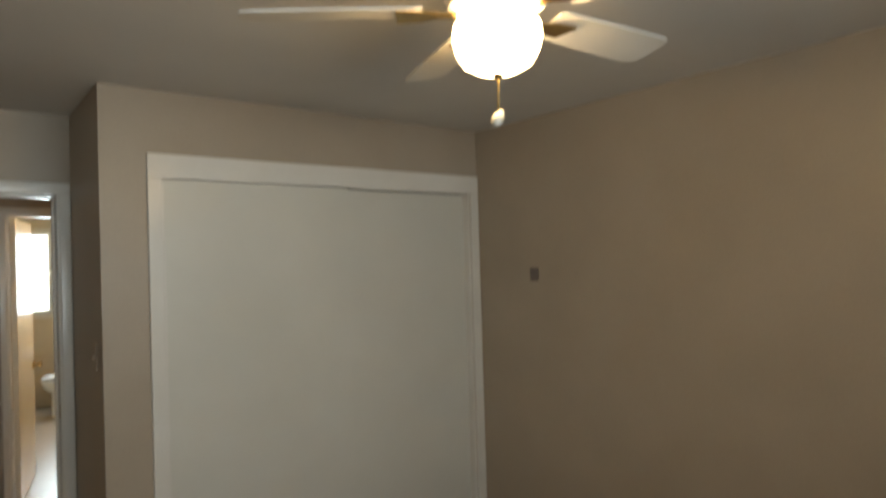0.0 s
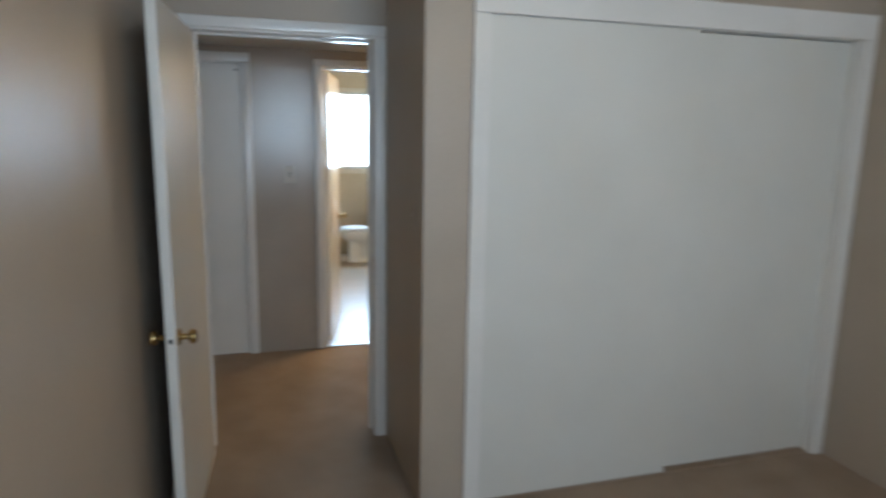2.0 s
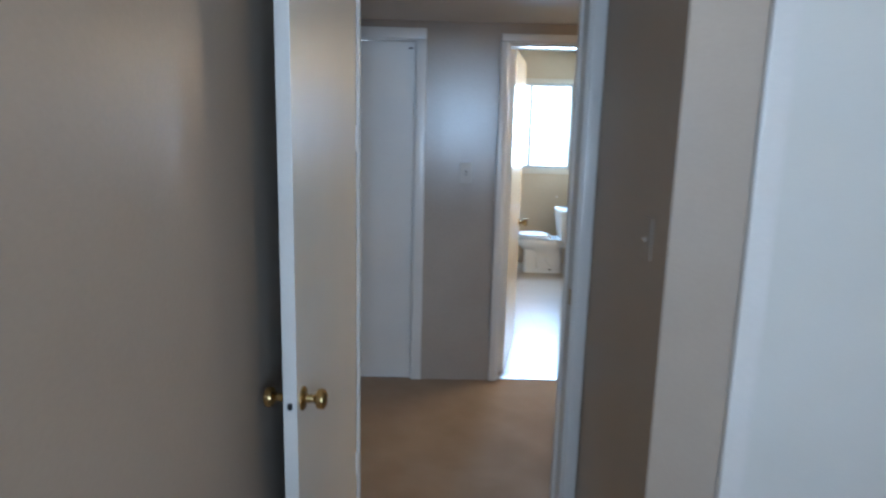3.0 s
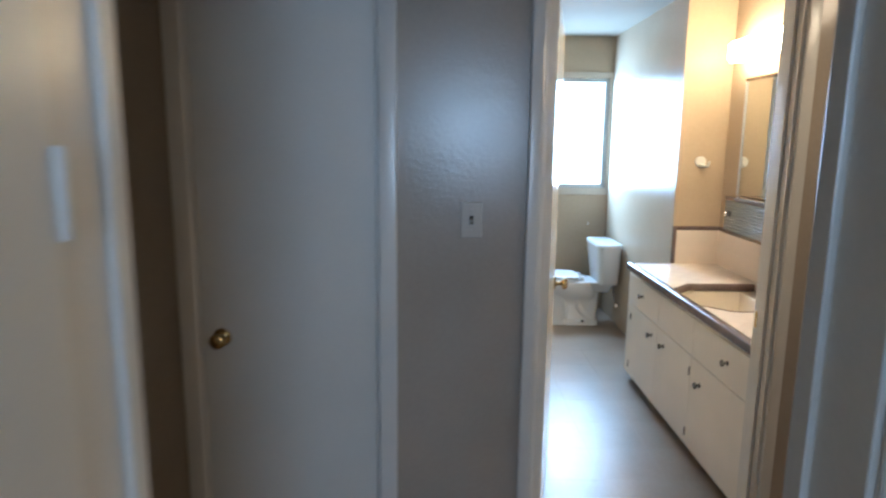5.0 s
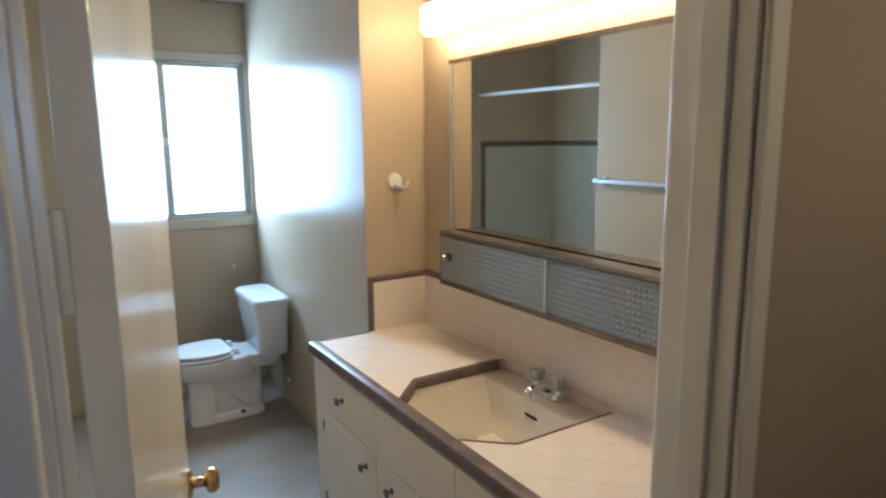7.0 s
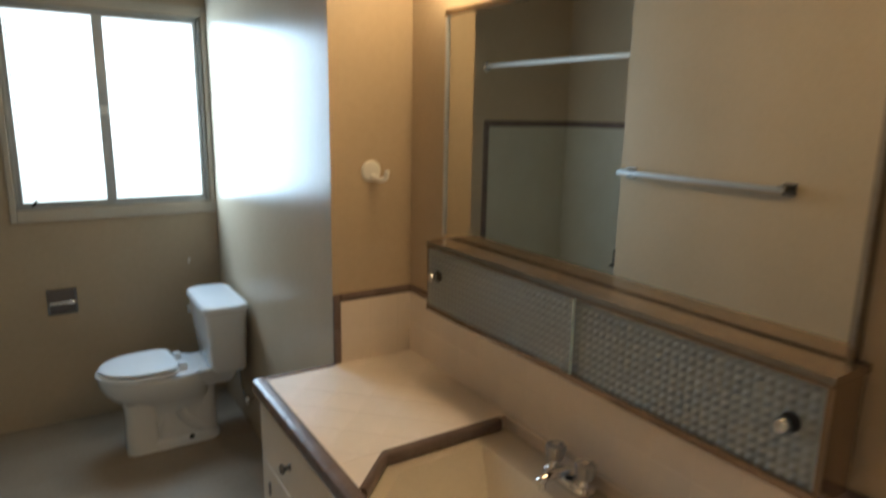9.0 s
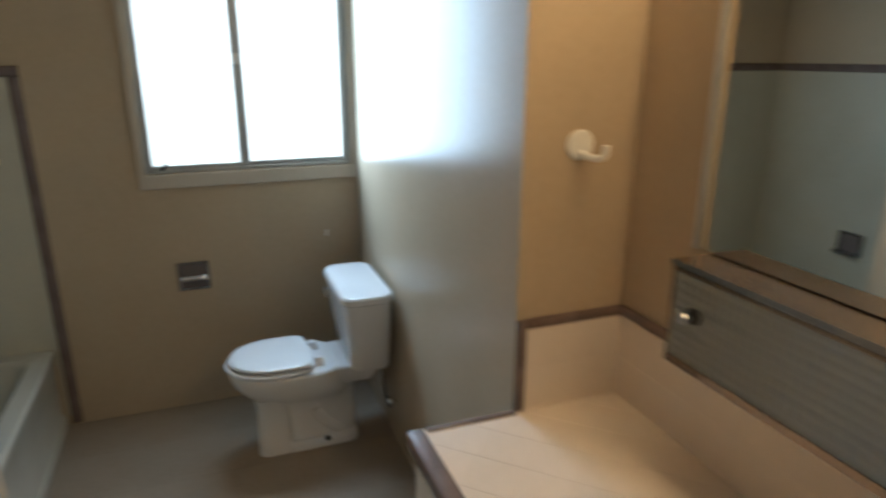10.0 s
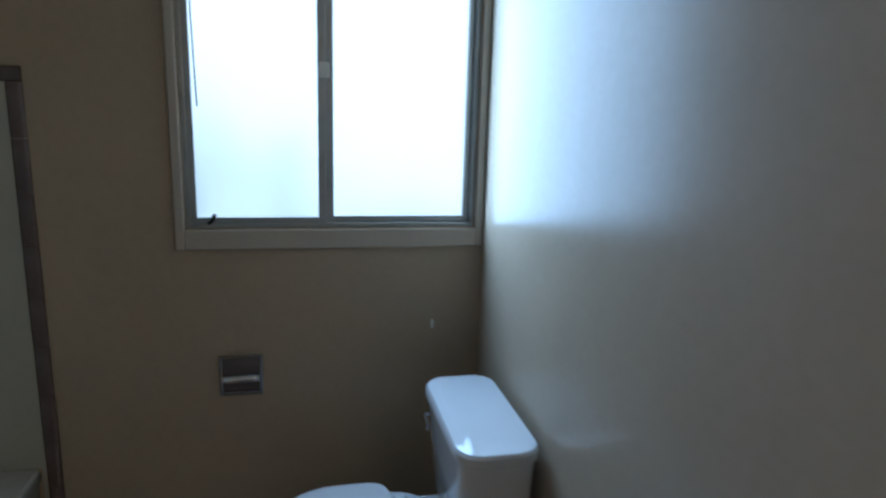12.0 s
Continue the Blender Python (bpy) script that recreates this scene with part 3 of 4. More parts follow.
bd = part("backdrop", bm_box(-3.0, 4.6, 6.6, 6.62, -0.5, 6.0), SKY_GLOW)
tagged(bd, "bright overcast sky outside the window", "sky", kind="structure")
gr = part("ground", bm_box(-200, 200, -200, 200, -0.5, -0.3), OUTSIDE)
tagged(gr, "dull green ground around the house", "ground", kind="structure")
sh = thing("garden_shrub", "pale green shrubs blurred behind the frosted glass", "shrub", kind="stuff")
random.seed(4)
leafy = bmesh.new()
for k in range(520):
    px = random.uniform(-0.4, 2.4)
    top = 1.15 + 0.30 * math.cos(px * 2.2) + 0.14 * math.sin(px * 9.7 + 1)
    c0 = Vector((px, random.uniform(5.2, 5.7), random.uniform(-0.3, top)))
    q = Euler((random.uniform(0, 3), random.uniform(0, 3), random.uniform(0, 3))).to_matrix()
    s = random.uniform(0.05, 0.10)
    leafy.faces.new([leafy.verts.new(c0 + q @ Vector(v)) for v in ((-s, 0, 0), (0, -s * 0.5, 0), (s, 0, 0.01), (0, s * 0.5, 0))])
part("leaves", leafy, LEAF, sh)
part("stems", tube([(1.0, 5.45, -0.3), (1.02, 5.45, 0.4), (0.98, 5.43, 1.1)], 0.02, 8), GREYPLATE, sh)


DRIP_X = NOOK_X + 0.0033


# ---- toilet, its tank against the nook wall, the bowl towards -x ----
TY = 3.19
toilet = thing("toilet", "white two-piece porcelain toilet with its lid down", "toilet", Matrix.Translation((0, TY, 0)))


def egg(x_front, x_back, half, z, n=28, square=0.55):
    """An elongated bowl outline, rounded at the front, squarer at the back."""
    pts = []
    mid = x_front + (x_back - x_front) * 0.55
    for k in range(n):
        a = 2 * math.pi * k / n
        cx, sy = math.cos(a), math.sin(a)
        if cx < 0:
            pts.append((mid + (mid - x_front) * cx, half * sy, z))
        else:
            e = square
            pts.append((mid + (x_back - mid) * abs(cx) ** e, half * math.copysign(abs(sy) ** e, sy), z))
    return pts


part("bowl", loft([egg(0.74, 1.08, 0.070, 0.10), egg(0.73, 1.07, 0.070, 0.17), egg(0.705, 1.06, 0.080, 0.215), egg(0.670, 1.06, 0.104, 0.245),
                   egg(0.632, 1.06, 0.130, 0.275), egg(0.604, 1.05, 0.150, 0.310), egg(0.588, 1.04, 0.163, 0.345), egg(0.582, 1.03, 0.169, 0.372),
                   egg(0.582, 1.03, 0.169, 0.382), egg(0.589, 1.025, 0.162, 0.390)]), PORCELAIN, toilet, "white bowl", True)
part("pedestal", loft([rrect(0.752, 0, 0.078, 0.088, 0.045, 0.0), rrect(0.752, 0, 0.077, 0.087, 0.045, 0.02), rrect(0.750, 0, 0.073, 0.082, 0.04, 0.045),
                       rrect(0.748, 0, 0.068, 0.078, 0.035, 0.17), rrect(0.745, 0, 0.068, 0.082, 0.035, 0.225), rrect(0.74, 0, 0.07, 0.095, 0.035, 0.262)]), PORCELAIN, toilet, smooth=True)
part("base_foot", loft([rrect(0.935, 0, 0.170, 0.092, 0.06, 0.0), rrect(0.935, 0, 0.170, 0.092, 0.06, 0.028), rrect(0.935, 0, 0.160, 0.080, 0.05, 0.045)]), PORCELAIN, toilet, smooth=True)
part("trap_body", loft([rrect(0.950, 0, 0.145, 0.070, 0.045, 0.03), rrect(0.955, 0, 0.140, 0.066, 0.045, 0.18), rrect(0.975, 0, 0.125, 0.070, 0.045, 0.28),
                        rrect(1.000, 0, 0.110, 0.095, 0.05, 0.345)]), PORCELAIN, toilet, "white porcelain trap housing", True)
for s in (-1, 1):
    part("trapway", tube(smooth_path([(1.060, s * 0.036, 0.335), (1.01, s * 0.040, 0.30), (0.940, s * 0.043, 0.240), (0.920, s * 0.044, 0.180), (0.955, s * 0.043, 0.115),
                                      (1.03, s * 0.040, 0.05)]), 0.036, 16), PORCELAIN, toilet, "bulging trapway", True)
    part("bolt_cap", revolve([(0.013, 0.0), (0.013, 0.008), (0.008, 0.014), (0.002, 0.015)], 12), DARK, toilet, "dark floor bolt").location = (0.962, s * 0.086, 0.030)
    part("seat_hinge", loft([rrect(0.943, s * 0.078, 0.020, 0.019, 0.008, 0.386), rrect(0.943, s * 0.078, 0.020, 0.019, 0.008, 0.414), rrect(0.940, s * 0.078, 0.014, 0.013, 0.006, 0.425)]),
         SEATW, toilet, "white plastic seat hinge", True)
part("rear_deck", loft([rrect(1.06, 0, 0.115, 0.095, 0.03, 0.29), rrect(1.06, 0, 0.135, 0.125, 0.03, 0.345), rrect(1.06, 0, 0.135, 0.134, 0.03, 0.378), rrect(1.06, 0, 0.131, 0.130, 0.03, 0.384)]), PORCELAIN, toilet, smooth=True)
part("seat", loft([egg(0.612, 0.925, 0.134, 0.3902), egg(0.610, 0.926, 0.136, 0.3955), egg(0.576, 0.932, 0.170, 0.3975), egg(0.574, 0.934, 0.172, 0.403), egg(0.580, 0.931, 0.167, 0.4085)]),
     SEATW, toilet, "white toilet seat", True)
part("seat_lid", loft([egg(0.634, 0.900, 0.112, 0.4087, square=0.34), egg(0.632, 0.902, 0.114, 0.4165, square=0.34), egg(0.590, 0.914, 0.156, 0.4185, square=0.34),
                       egg(0.588, 0.916, 0.158, 0.424, square=0.34), egg(0.593, 0.913, 0.154, 0.430, square=0.34), egg(0.612, 0.902, 0.140, 0.4335, square=0.36),
                       egg(0.68, 0.86, 0.09, 0.4355, square=0.4)]), SEATW, toilet, "closed white seat lid", True)
part("tank", loft([rrect(1.148, 0, 0.078, 0.172, 0.04, 0.368), rrect(1.146, 0, 0.084, 0.182, 0.045, 0.380), rrect(1.138, 0, 0.094, 0.207, 0.05, 0.55),
                   rrect(1.134, 0, 0.098, 0.220, 0.05, 0.676)]), PORCELAIN, toilet, "white water tank", True)
part("tank_lid", loft([rrect(1.132, 0, 0.101, 0.227, 0.055, 0.677), rrect(1.132, 0, 0.106, 0.234, 0.060, 0.682), rrect(1.132, 0, 0.106, 0.236, 0.062, 0.704),
                       rrect(1.132, 0, 0.100, 0.230, 0.058, 0.712), rrect(1.132, 0, 0.082, 0.210, 0.045, 0.7145)]), PORCELAIN, toilet, "white tank lid", True)
part("flush_lever", tube([(1.036, 0.165, 0.628), (1.022, 0.165, 0.628), (1.018, 0.15, 0.626), (1.018, 0.09, 0.620)], 0.007, 10), CHROME, toilet, "chrome flush lever", True)
part("supply_line", tube([(1.195, -0.125, 0.372), (1.20, -0.14, 0.29), (1.21, -0.15, 0.22), (1.25, -0.15, 0.19)], 0.005, 8), DCHROME, toilet, "chrome water supply line", True)
part("shutoff_valve", revolve([(0.012, -0.02), (0.016, -0.01), (0.016, 0.012), (0.010, 0.02)], 12), CHROME, toilet, "chrome shut-off valve", True).location = (1.228, -0.15, 0.19)

# paper holder, recessed chrome
tp = thing("toilet_paper_holder", "empty recessed chrome toilet paper holder", "paper holder", Matrix.Translation((0.484, WIN_Y, 0.650)))
for b in ((-0.067, -0.055, -0.012, -0.001, -0.067, 0.067), (0.055, 0.067, -0.012, -0.001, -0.067, 0.067),
          (-0.055, 0.055, -0.0115, -0.001, 0.053, 0.067), (-0.055, 0.055, -0.0115, -0.001, -0.067, -0.053)):
    part("rim", bm_box(*b, 0.003), DCHROME, tp)
# thin flat plate; the shade inside the holder is put into its dark colour
part("recess", bm_box(-0.055, 0.055, -0.004, -0.0015, -0.053, 0.053), GREYPLATE, tp, "flat dark plate painted as a shaded recess")
part("roller", moved(revolve([(0.012, -0.052), (0.014, -0.046), (0.014, 0.046), (0.012, 0.052)], 16), pose(0, -0.028, -0.004, 0, 90)), CHROME, tp, "chrome roller", True)
for s in (-1, 1):
    part("arm", bm_box(s * 0.054 - 0.003, s * 0.054 + 0.003, -0.034, -0.004, -0.014, 0.006, 0.001), CHROME, tp)
ch = part("plaster_chip", moved(revolve([(0.006, 0), (0.007, 0.0012), (0.003, 0.002)], 8), Matrix.Translation((1.103, WIN_Y, 0.795)) @ Matrix.Diagonal((0.8, 1, 2.6, 1)) @ pose(0, 0, 0, 90)), PLASTIC)
tagged(ch, "small pale chip in the wall paint", "paint chip")

dr = part("paint_drip", moved(revolve([(0.003, 0.0), (0.0045, 0.001), (0.002, 0.0022)], 8), pose(DRIP_X, 2.185, 1.645, 0, -90) @ Matrix.Diagonal((2.8, 0.9, 0.4, 1))), BATH)
tagged(dr, "small dried paint drip on the glossy wall", "paint drip")

# hook on the side wall of the vanity alcove
hk = thing("robe_hook", "white round robe hook with an upturned arm", "hook", Matrix.Translation((1.383, HOOK_Y, 1.420)))
part("rose", moved(revolve([(0.034, 0.0), (0.035, 0.004), (0.031, 0.009), (0.012, 0.011)], 28), pose(0, 0, 0.004, 90)), PLASTIC, hk, "round white rose", True)
part("arm", tube(smooth_path([(0.0, -0.008, -0.014), (0.008, -0.03, -0.02), (0.018, -0.046, -0.022), (0.027, -0.056, -0.018), (0.030, -0.060, -0.006), (0.030, -0.061, 0.008)]), 0.008, 14), PLASTIC, hk, "curved white arm", True)

# ---- tub and surround ----
tub = thing("bathtub", "off-white enamel bathtub with a plain apron", "bathtub")
TF = -0.115                                 # front of the tub
tx, ty = (TUB_X + TF) / 2 + 0.002, (STUB_Y + WIN_Y) / 2
hx, hy = (TF - TUB_X) / 2 - 0.003, (WIN_Y - STUB_Y) / 2 - 0.003
part("shell", loft([rrect(tx, ty, hx - 0.006, hy, 0.006, 0.001), rrect(tx, ty, hx - 0.006, hy, 0.006, 0.05), rrect(tx, ty, hx - 0.014, hy, 0.006, 0.07),
                    rrect(tx, ty, hx - 0.010, hy, 0.008, 0.33), rrect(tx, ty, hx, hy, 0.010, 0.345), rrect(tx, ty, hx, hy, 0.012, 0.372), rrect(tx, ty, hx - 0.008, hy - 0.004, 0.012, 0.38),
                    rrect(tx, ty, hx - 0.075, hy - 0.06, 0.09, 0.378), rrect(tx, ty, hx - 0.09, hy - 0.075, 0.09, 0.36), rrect(tx, ty, hx - 0.13, hy - 0.13, 0.10, 0.12),
                    rrect(tx, ty, hx - 0.18, hy - 0.18, 0.10, 0.075)]), TUBW, tub, smooth=True)
part("apron_foot", bm_box(TF - 0.025, TF + 0.002, STUB_Y + 0.004, WIN_Y - 0.004, 0.0, 0.05, 0.006), TUBW, tub)
su = thing("tub_surround", "pale smooth tub surround edged with brown tile", "tub surround", kind="structure")
TZ = 1.535
part("panel", bm_box(TUB_X + 0.002, TF + 0.015, WIN_Y - 0.008, WIN_Y - 0.001, 0.381, TZ), SURROUND, su)
part("panel", bm_box(TF + 0.0025, TF + 0.015, WIN_Y - 0.0078, WIN_Y - 0.001, 0.052, 0.381), SURROUND, su)
part("panel", bm_box(TUB_X + 0.001, TUB_X + 0.008, STUB_Y + 0.009, WIN_Y - 0.009, 0.381, TZ), SURROUND, su)
part("panel", bm_box(TUB_X + 0.002, TF + 0.015, STUB_Y + 0.001, STUB_Y + 0.008, 0.381, TZ), SURROUND, su)
def trim_mesh(length, w, t, name="trim_tile"):
    """One glazed trim tile along x: rounded shoulders across, square ends."""
    bm = bmesh.new()
    rad = min(t * 0.75, w * 0.3)
    prof = [(-w / 2, 0.0), (-w / 2, t - rad)]
    prof += [(-w / 2 + rad - rad * math.cos(radians(k)), t - rad + rad * math.sin(radians(k))) for k in (30, 60, 90)]
    prof += [(-y, z) for y, z in prof[::-1]]
    loft([[(x, y, z) for y, z in prof] for x in (0.0007, length - 0.0007)], bm)
    bmesh.ops.recalc_face_normals(bm, faces=bm.faces[:])
    me = bpy.data.meshes.new(name)
    bm.to_mesh(me)
    bm.free()
    me.materials.append(MAUVE)
    for p in me.polygons:
        p.use_smooth = True
    me.set_sharp_from_angle(angle=radians(45))
    return me


def trim_run(parent, a, b, up, w=0.042, t=0.013, piece=0.152, name="trim_tile"):
    """Trim tiles end to end from a to b, their faces turned to up."""
    a, b, up = Vector(a), Vector(b), Vector(up).normalized()
    run = b - a
    n = max(1, round(run.length / piece))
    d = run.normalized()
    side = up.cross(d)
    me = trim_mesh(run.length / n, w, t, name)
    for k in range(n):
        p = a + run * (k / n)
        o = new(name, me)
        o.parent = parent
        o.matrix_basis = Matrix(((d.x, side.x, up.x, p.x), (d.y, side.y, up.y, p.y), (d.z, side.z, up.z, p.z), (0, 0, 0, 1)))


trim_run(su, (TF + 0.036, WIN_Y - 0.001, 0.012), (TF + 0.036, WIN_Y - 0.001, TZ), (0, -1, 0))
trim_run(su, (TUB_X + 0.012, WIN_Y - 0.001, TZ + 0.021), (TF + 0.057, WIN_Y - 0.001, TZ + 0.021), (0, -1, 0))
trim_run(su, (TUB_X + 0.001, STUB_Y + 0.012, TZ + 0.021), (TUB_X + 0.001, WIN_Y - 0.014, TZ + 0.021), (1, 0, 0))
trim_run(su, (TUB_X + 0.012, STUB_Y + 0.001, TZ + 0.021), (TF + 0.057, STUB_Y + 0.001, TZ + 0.021), (0, 1, 0))
rod = thing("shower_rod", "white shower curtain rod above the tub", "curtain rod")
part("rod", tube([(-0.07, STUB_Y + 0.001, 1.930), (-0.07, WIN_Y - 0.001, 1.940)], 0.013, 14), PLASTIC, rod, smooth=True)
for y0_, s in ((STUB_Y, 1), (WIN_Y, -1)):
    part("flange", moved(revolve([(0.032, 0.0), (0.032, 0.006), (0.02, 0.014), (0.014, 0.02)], 20), pose(-0.07, y0_, 1.935, -90 * s)), CHROME, rod, "chrome flange", True)

sd = thing("soap_dish", "recessed chrome soap dish in the tub surround", "soap dish", Matrix.Translation((TUB_X + 0.008, 3.03, 0.635)))
for b in ((0.0005, 0.012, -0.07, -0.055, -0.06, 0.06), (0.0005, 0.012, 0.055, 0.07, -0.06, 0.06), (0.0005, 0.0115, -0.055, 0.055, 0.046, 0.06)):
    part("rim", bm_box(*b, 0.003), DCHROME, sd)
# flat plate again, dark colour in place of the hollow's shade
part("recess", bm_box(0.0005, 0.004, -0.055, 0.055, -0.046, 0.046), GREYPLATE, sd, "flat dark plate painted as a shaded recess")
part("tray", bm_box(0.0005, 0.045, -0.07, 0.07, -0.062, -0.046, 0.004), DCHROME, sd, "chrome tray lip")

# towel bar on the towel wall
tb = thing("towel_bar", "square chrome towel bar on two posts", "towel bar")
for y0_ in (1.425, 2.235):
    post = part("post", bm_box(STUB_X + 0.0005, STUB_X + 0.012, y0_ - 0.028, y0_ + 0.028, 1.315, 1.365, 0.004), DCHROME, tb, "chrome post")
    part("arm", bm_box(STUB_X + 0.010, STUB_X + 0.085, y0_ - 0.010, y0_ + 0.010, 1.332, 1.358, 0.003), DCHROME, post)
part("bar", bm_box(STUB_X + 0.068, STUB_X + 0.087, 1.410, 2.262, 1.334, 1.353, 0.002), SATIN, tb, "square chrome bar")

# ---- vanity ----
VX, CT = 0.982, 0.772                      # cabinet face, counter top
van = thing("vanity_cabinet", "cream painted vanity cabinet with doors and drawers", "vanity")
part("body", bm_box(VX, MIRROR_X - 0.002, DW + 0.02, HOOK_Y - 0.004, 0.055, CT - 0.15, 0.001), CABINET, van)
part("rail", bm_box(VX, VX + 0.02, DW + 0.02, HOOK_Y - 0.004, CT - 0.15, CT - 0.035, 0.001), CABINET, van)
part("end_panel", bm_box(VX + 0.02, MIRROR_X - 0.002, HOOK_Y - 0.022, HOOK_Y - 0.004, CT - 0.15, CT - 0.035, 0.001), CABINET, van)
part("end_panel", bm_box(VX + 0.02, MIRROR_X - 0.002, DW + 0.02, DW + 0.038, CT - 0.15, CT - 0.035, 0.001), CABINET, van)
# the shade below the cabinet is put into the toe kick's colour
part("toe_kick", bm_box(VX + 0.05, MIRROR_X - 0.002, DW + 0.02, HOOK_Y - 0.004, 0.0, 0.055), DARK, van, "recessed toe kick, shade under the cabinet painted near black")


def small_knob(parent, y, z):
    part("knob", moved(revolve([(0.012, 0.0), (0.011, 0.003), (0.006, 0.006), (0.006, 0.014), (0.014, 0.019), (0.016, 0.024), (0.012, 0.029), (0.003, 0.031)], 16),
                       pose(VX - 0.009, y, z, 0, -90)), DCHROME, parent, "small worn chrome knob", True)


def hinge_pair(parent, y, z0_, z1_):
    for z in (z0_ + 0.06, z1_ - 0.06):
        part("hinge", bm_box(VX - 0.013, VX - 0.0015, y - 0.006, y + 0.006, z - 0.022, z + 0.022, 0.002), GREYPLATE, parent, "dark metal hinge")


for y0_, y1_, ky, hy_, kz in ((1.350, 1.885, 1.436, 1.835, 0.446), (0.860, 1.347, 1.238, 0.872, 0.446), (0.14, 0.857, 0.745, 0.150, 0.420)):
    d = part("door", bm_box(VX - 0.009, VX - 0.001, y0_, y1_, 0.066, 0.522, 0.002), CABINET, van, "cream overlay cabinet door")
    small_knob(d, ky, kz)
    hinge_pair(d, hy_, 0.070, 0.505)
for y0_, y1_, ky in ((1.350, 1.885, 1.633), (0.860, 1.347, None), (0.14, 0.857, 0.490)):
    d = part("drawer_front" if ky else "false_front", bm_box(VX - 0.009, VX - 0.001, y0_, y1_, 0.526, 0.712, 0.002), CABINET, van, "cream drawer front" if ky else "cream panel below the sink")
    if ky:
        small_knob(d, ky, 0.624)

ctop = thing("countertop", "cream tiled countertop with a brown tile edge", "countertop")
S0, S1 = 0.770, 1.340                       # sink recess along the counter
XB = 1.508                                  # back of the recess
XF = 1.003                                  # front of the tile field
for b in ((XF - 0.02, MIRROR_X - 0.002, S1 + 0.004, HOOK_Y - 0.002, CT - 0.035, CT - 0.0007), (XF - 0.02, MIRROR_X - 0.002, DW + 0.003, S0 - 0.004, CT - 0.035, CT - 0.0007),
          (XB + 0.004, MIRROR_X - 0.002, S0 - 0.004, S1 + 0.004, CT - 0.035, CT - 0.0007)):
    part("bed", bm_box(*b), GROUT, ctop, "cream grout bed")
for ya, yb, yc in ((S1 + 0.004, S1 - 0.118, 1), (S0 - 0.004, S0 + 0.108, -1)):
    w = bmesh.new()
    lo = [w.verts.new(p) for p in ((XF - 0.02, ya, CT - 0.035), (XF + 0.118, ya, CT - 0.035), (XF, yb, CT - 0.035), (XF - 0.02, yb, CT - 0.035))]
    hi = [w.verts.new((v.co.x, v.co.y, CT - 0.0005)) for v in lo]
    for k in range(4):
        w.faces.new((lo[k], lo[(k + 1) % 4], hi[(k + 1) % 4], hi[k]))
    w.faces.new(lo[::-1])
    w.faces.new(hi)
    part("corner_tile", w, CREAM, ctop)
part("bed", bm_box(XF - 0.02, XF + 0.0, S0 + 0.10, S1 - 0.11, CT - 0.035, CT - 0.004), GROUT, ctop)
trim_run(ctop, (XF - 0.020, DW + 0.003, CT - 0.008), (XF - 0.020, HOOK_Y - 0.004, CT - 0.008), (0, 0, 1), w=0.040, t=0.012)
trim_run(ctop, (XF - 0.034, DW + 0.003, CT - 0.020), (XF - 0.034, HOOK_Y - 0.004, CT - 0.020), (-1, 0, 0), w=0.044, t=0.010, name="edge_tile")
trim_run(ctop, (XF + 0.004, HOOK_Y - 0.012, CT - 0.008), (NOOK_X - 0.002, HOOK_Y - 0.012, CT - 0.008), (0, 0, 1), w=0.024, t=0.012)
LT = 0.040                                  # lining of the recess
mid_z = CT - LT / 2 + 0.003
left_pts = [(XB - 0.02, S1), (XF + 0.118, S1), (XF + 0.0, S1 - 0.118)]
right_pts = [(XB - 0.02, S0), (XF + 0.118, S0), (XF + 0.0, S0 + 0.108)]
for pts, flip in ((left_pts, 1), (right_pts, -1)):
    for p, q in zip(pts, pts[1:]):
        d = (Vector((*q, 0)) - Vector((*p, 0))).normalized()
        nrm = Vector((-d.y, d.x, 0)) * flip
        trim_run(ctop, Vector((*p, mid_z)) - nrm * 0.004, Vector((*q, mid_z)) - nrm * 0.004, nrm, w=LT, t=0.020 if flip > 0 else 0.008, name="lining_tile")

bs = thing("backsplash", "cream tiled backsplash with a brown tile cap", "backsplash", kind="structure")
BZ = 0.990
part("bed", bm_box(NOOK_X + 0.022, MIRROR_X - 0.011, HOOK_Y - 0.0098, HOOK_Y - 0.001, CT - 0.003, BZ), GROUT, bs)
part("bed", bm_box(MIRROR_X - 0.0108, MIRROR_X - 0.001, DW + 0.003, HOOK_Y - 0.0105, CT - 0.003, BZ), GROUT, bs)
trim_run(bs, (NOOK_X + 0.012, HOOK_Y - 0.001, CT), (NOOK_X + 0.012, HOOK_Y - 0.001, BZ + 0.024), (0, -1, 0), w=0.026, t=0.013)
trim_run(bs, (NOOK_X + 0.026, HOOK_Y - 0.001, BZ + 0.012), (MIRROR_X - 0.014, HOOK_Y - 0.001, BZ + 0.012), (0, -1, 0), w=0.026, t=0.013)
trim_run(bs, (MIRROR_X - 0.001, DW + 0.003, BZ + 0.012), (MIRROR_X - 0.001, HOOK_Y - 0.001, BZ + 0.012), (-1, 0, 0), w=0.026, t=0.013)


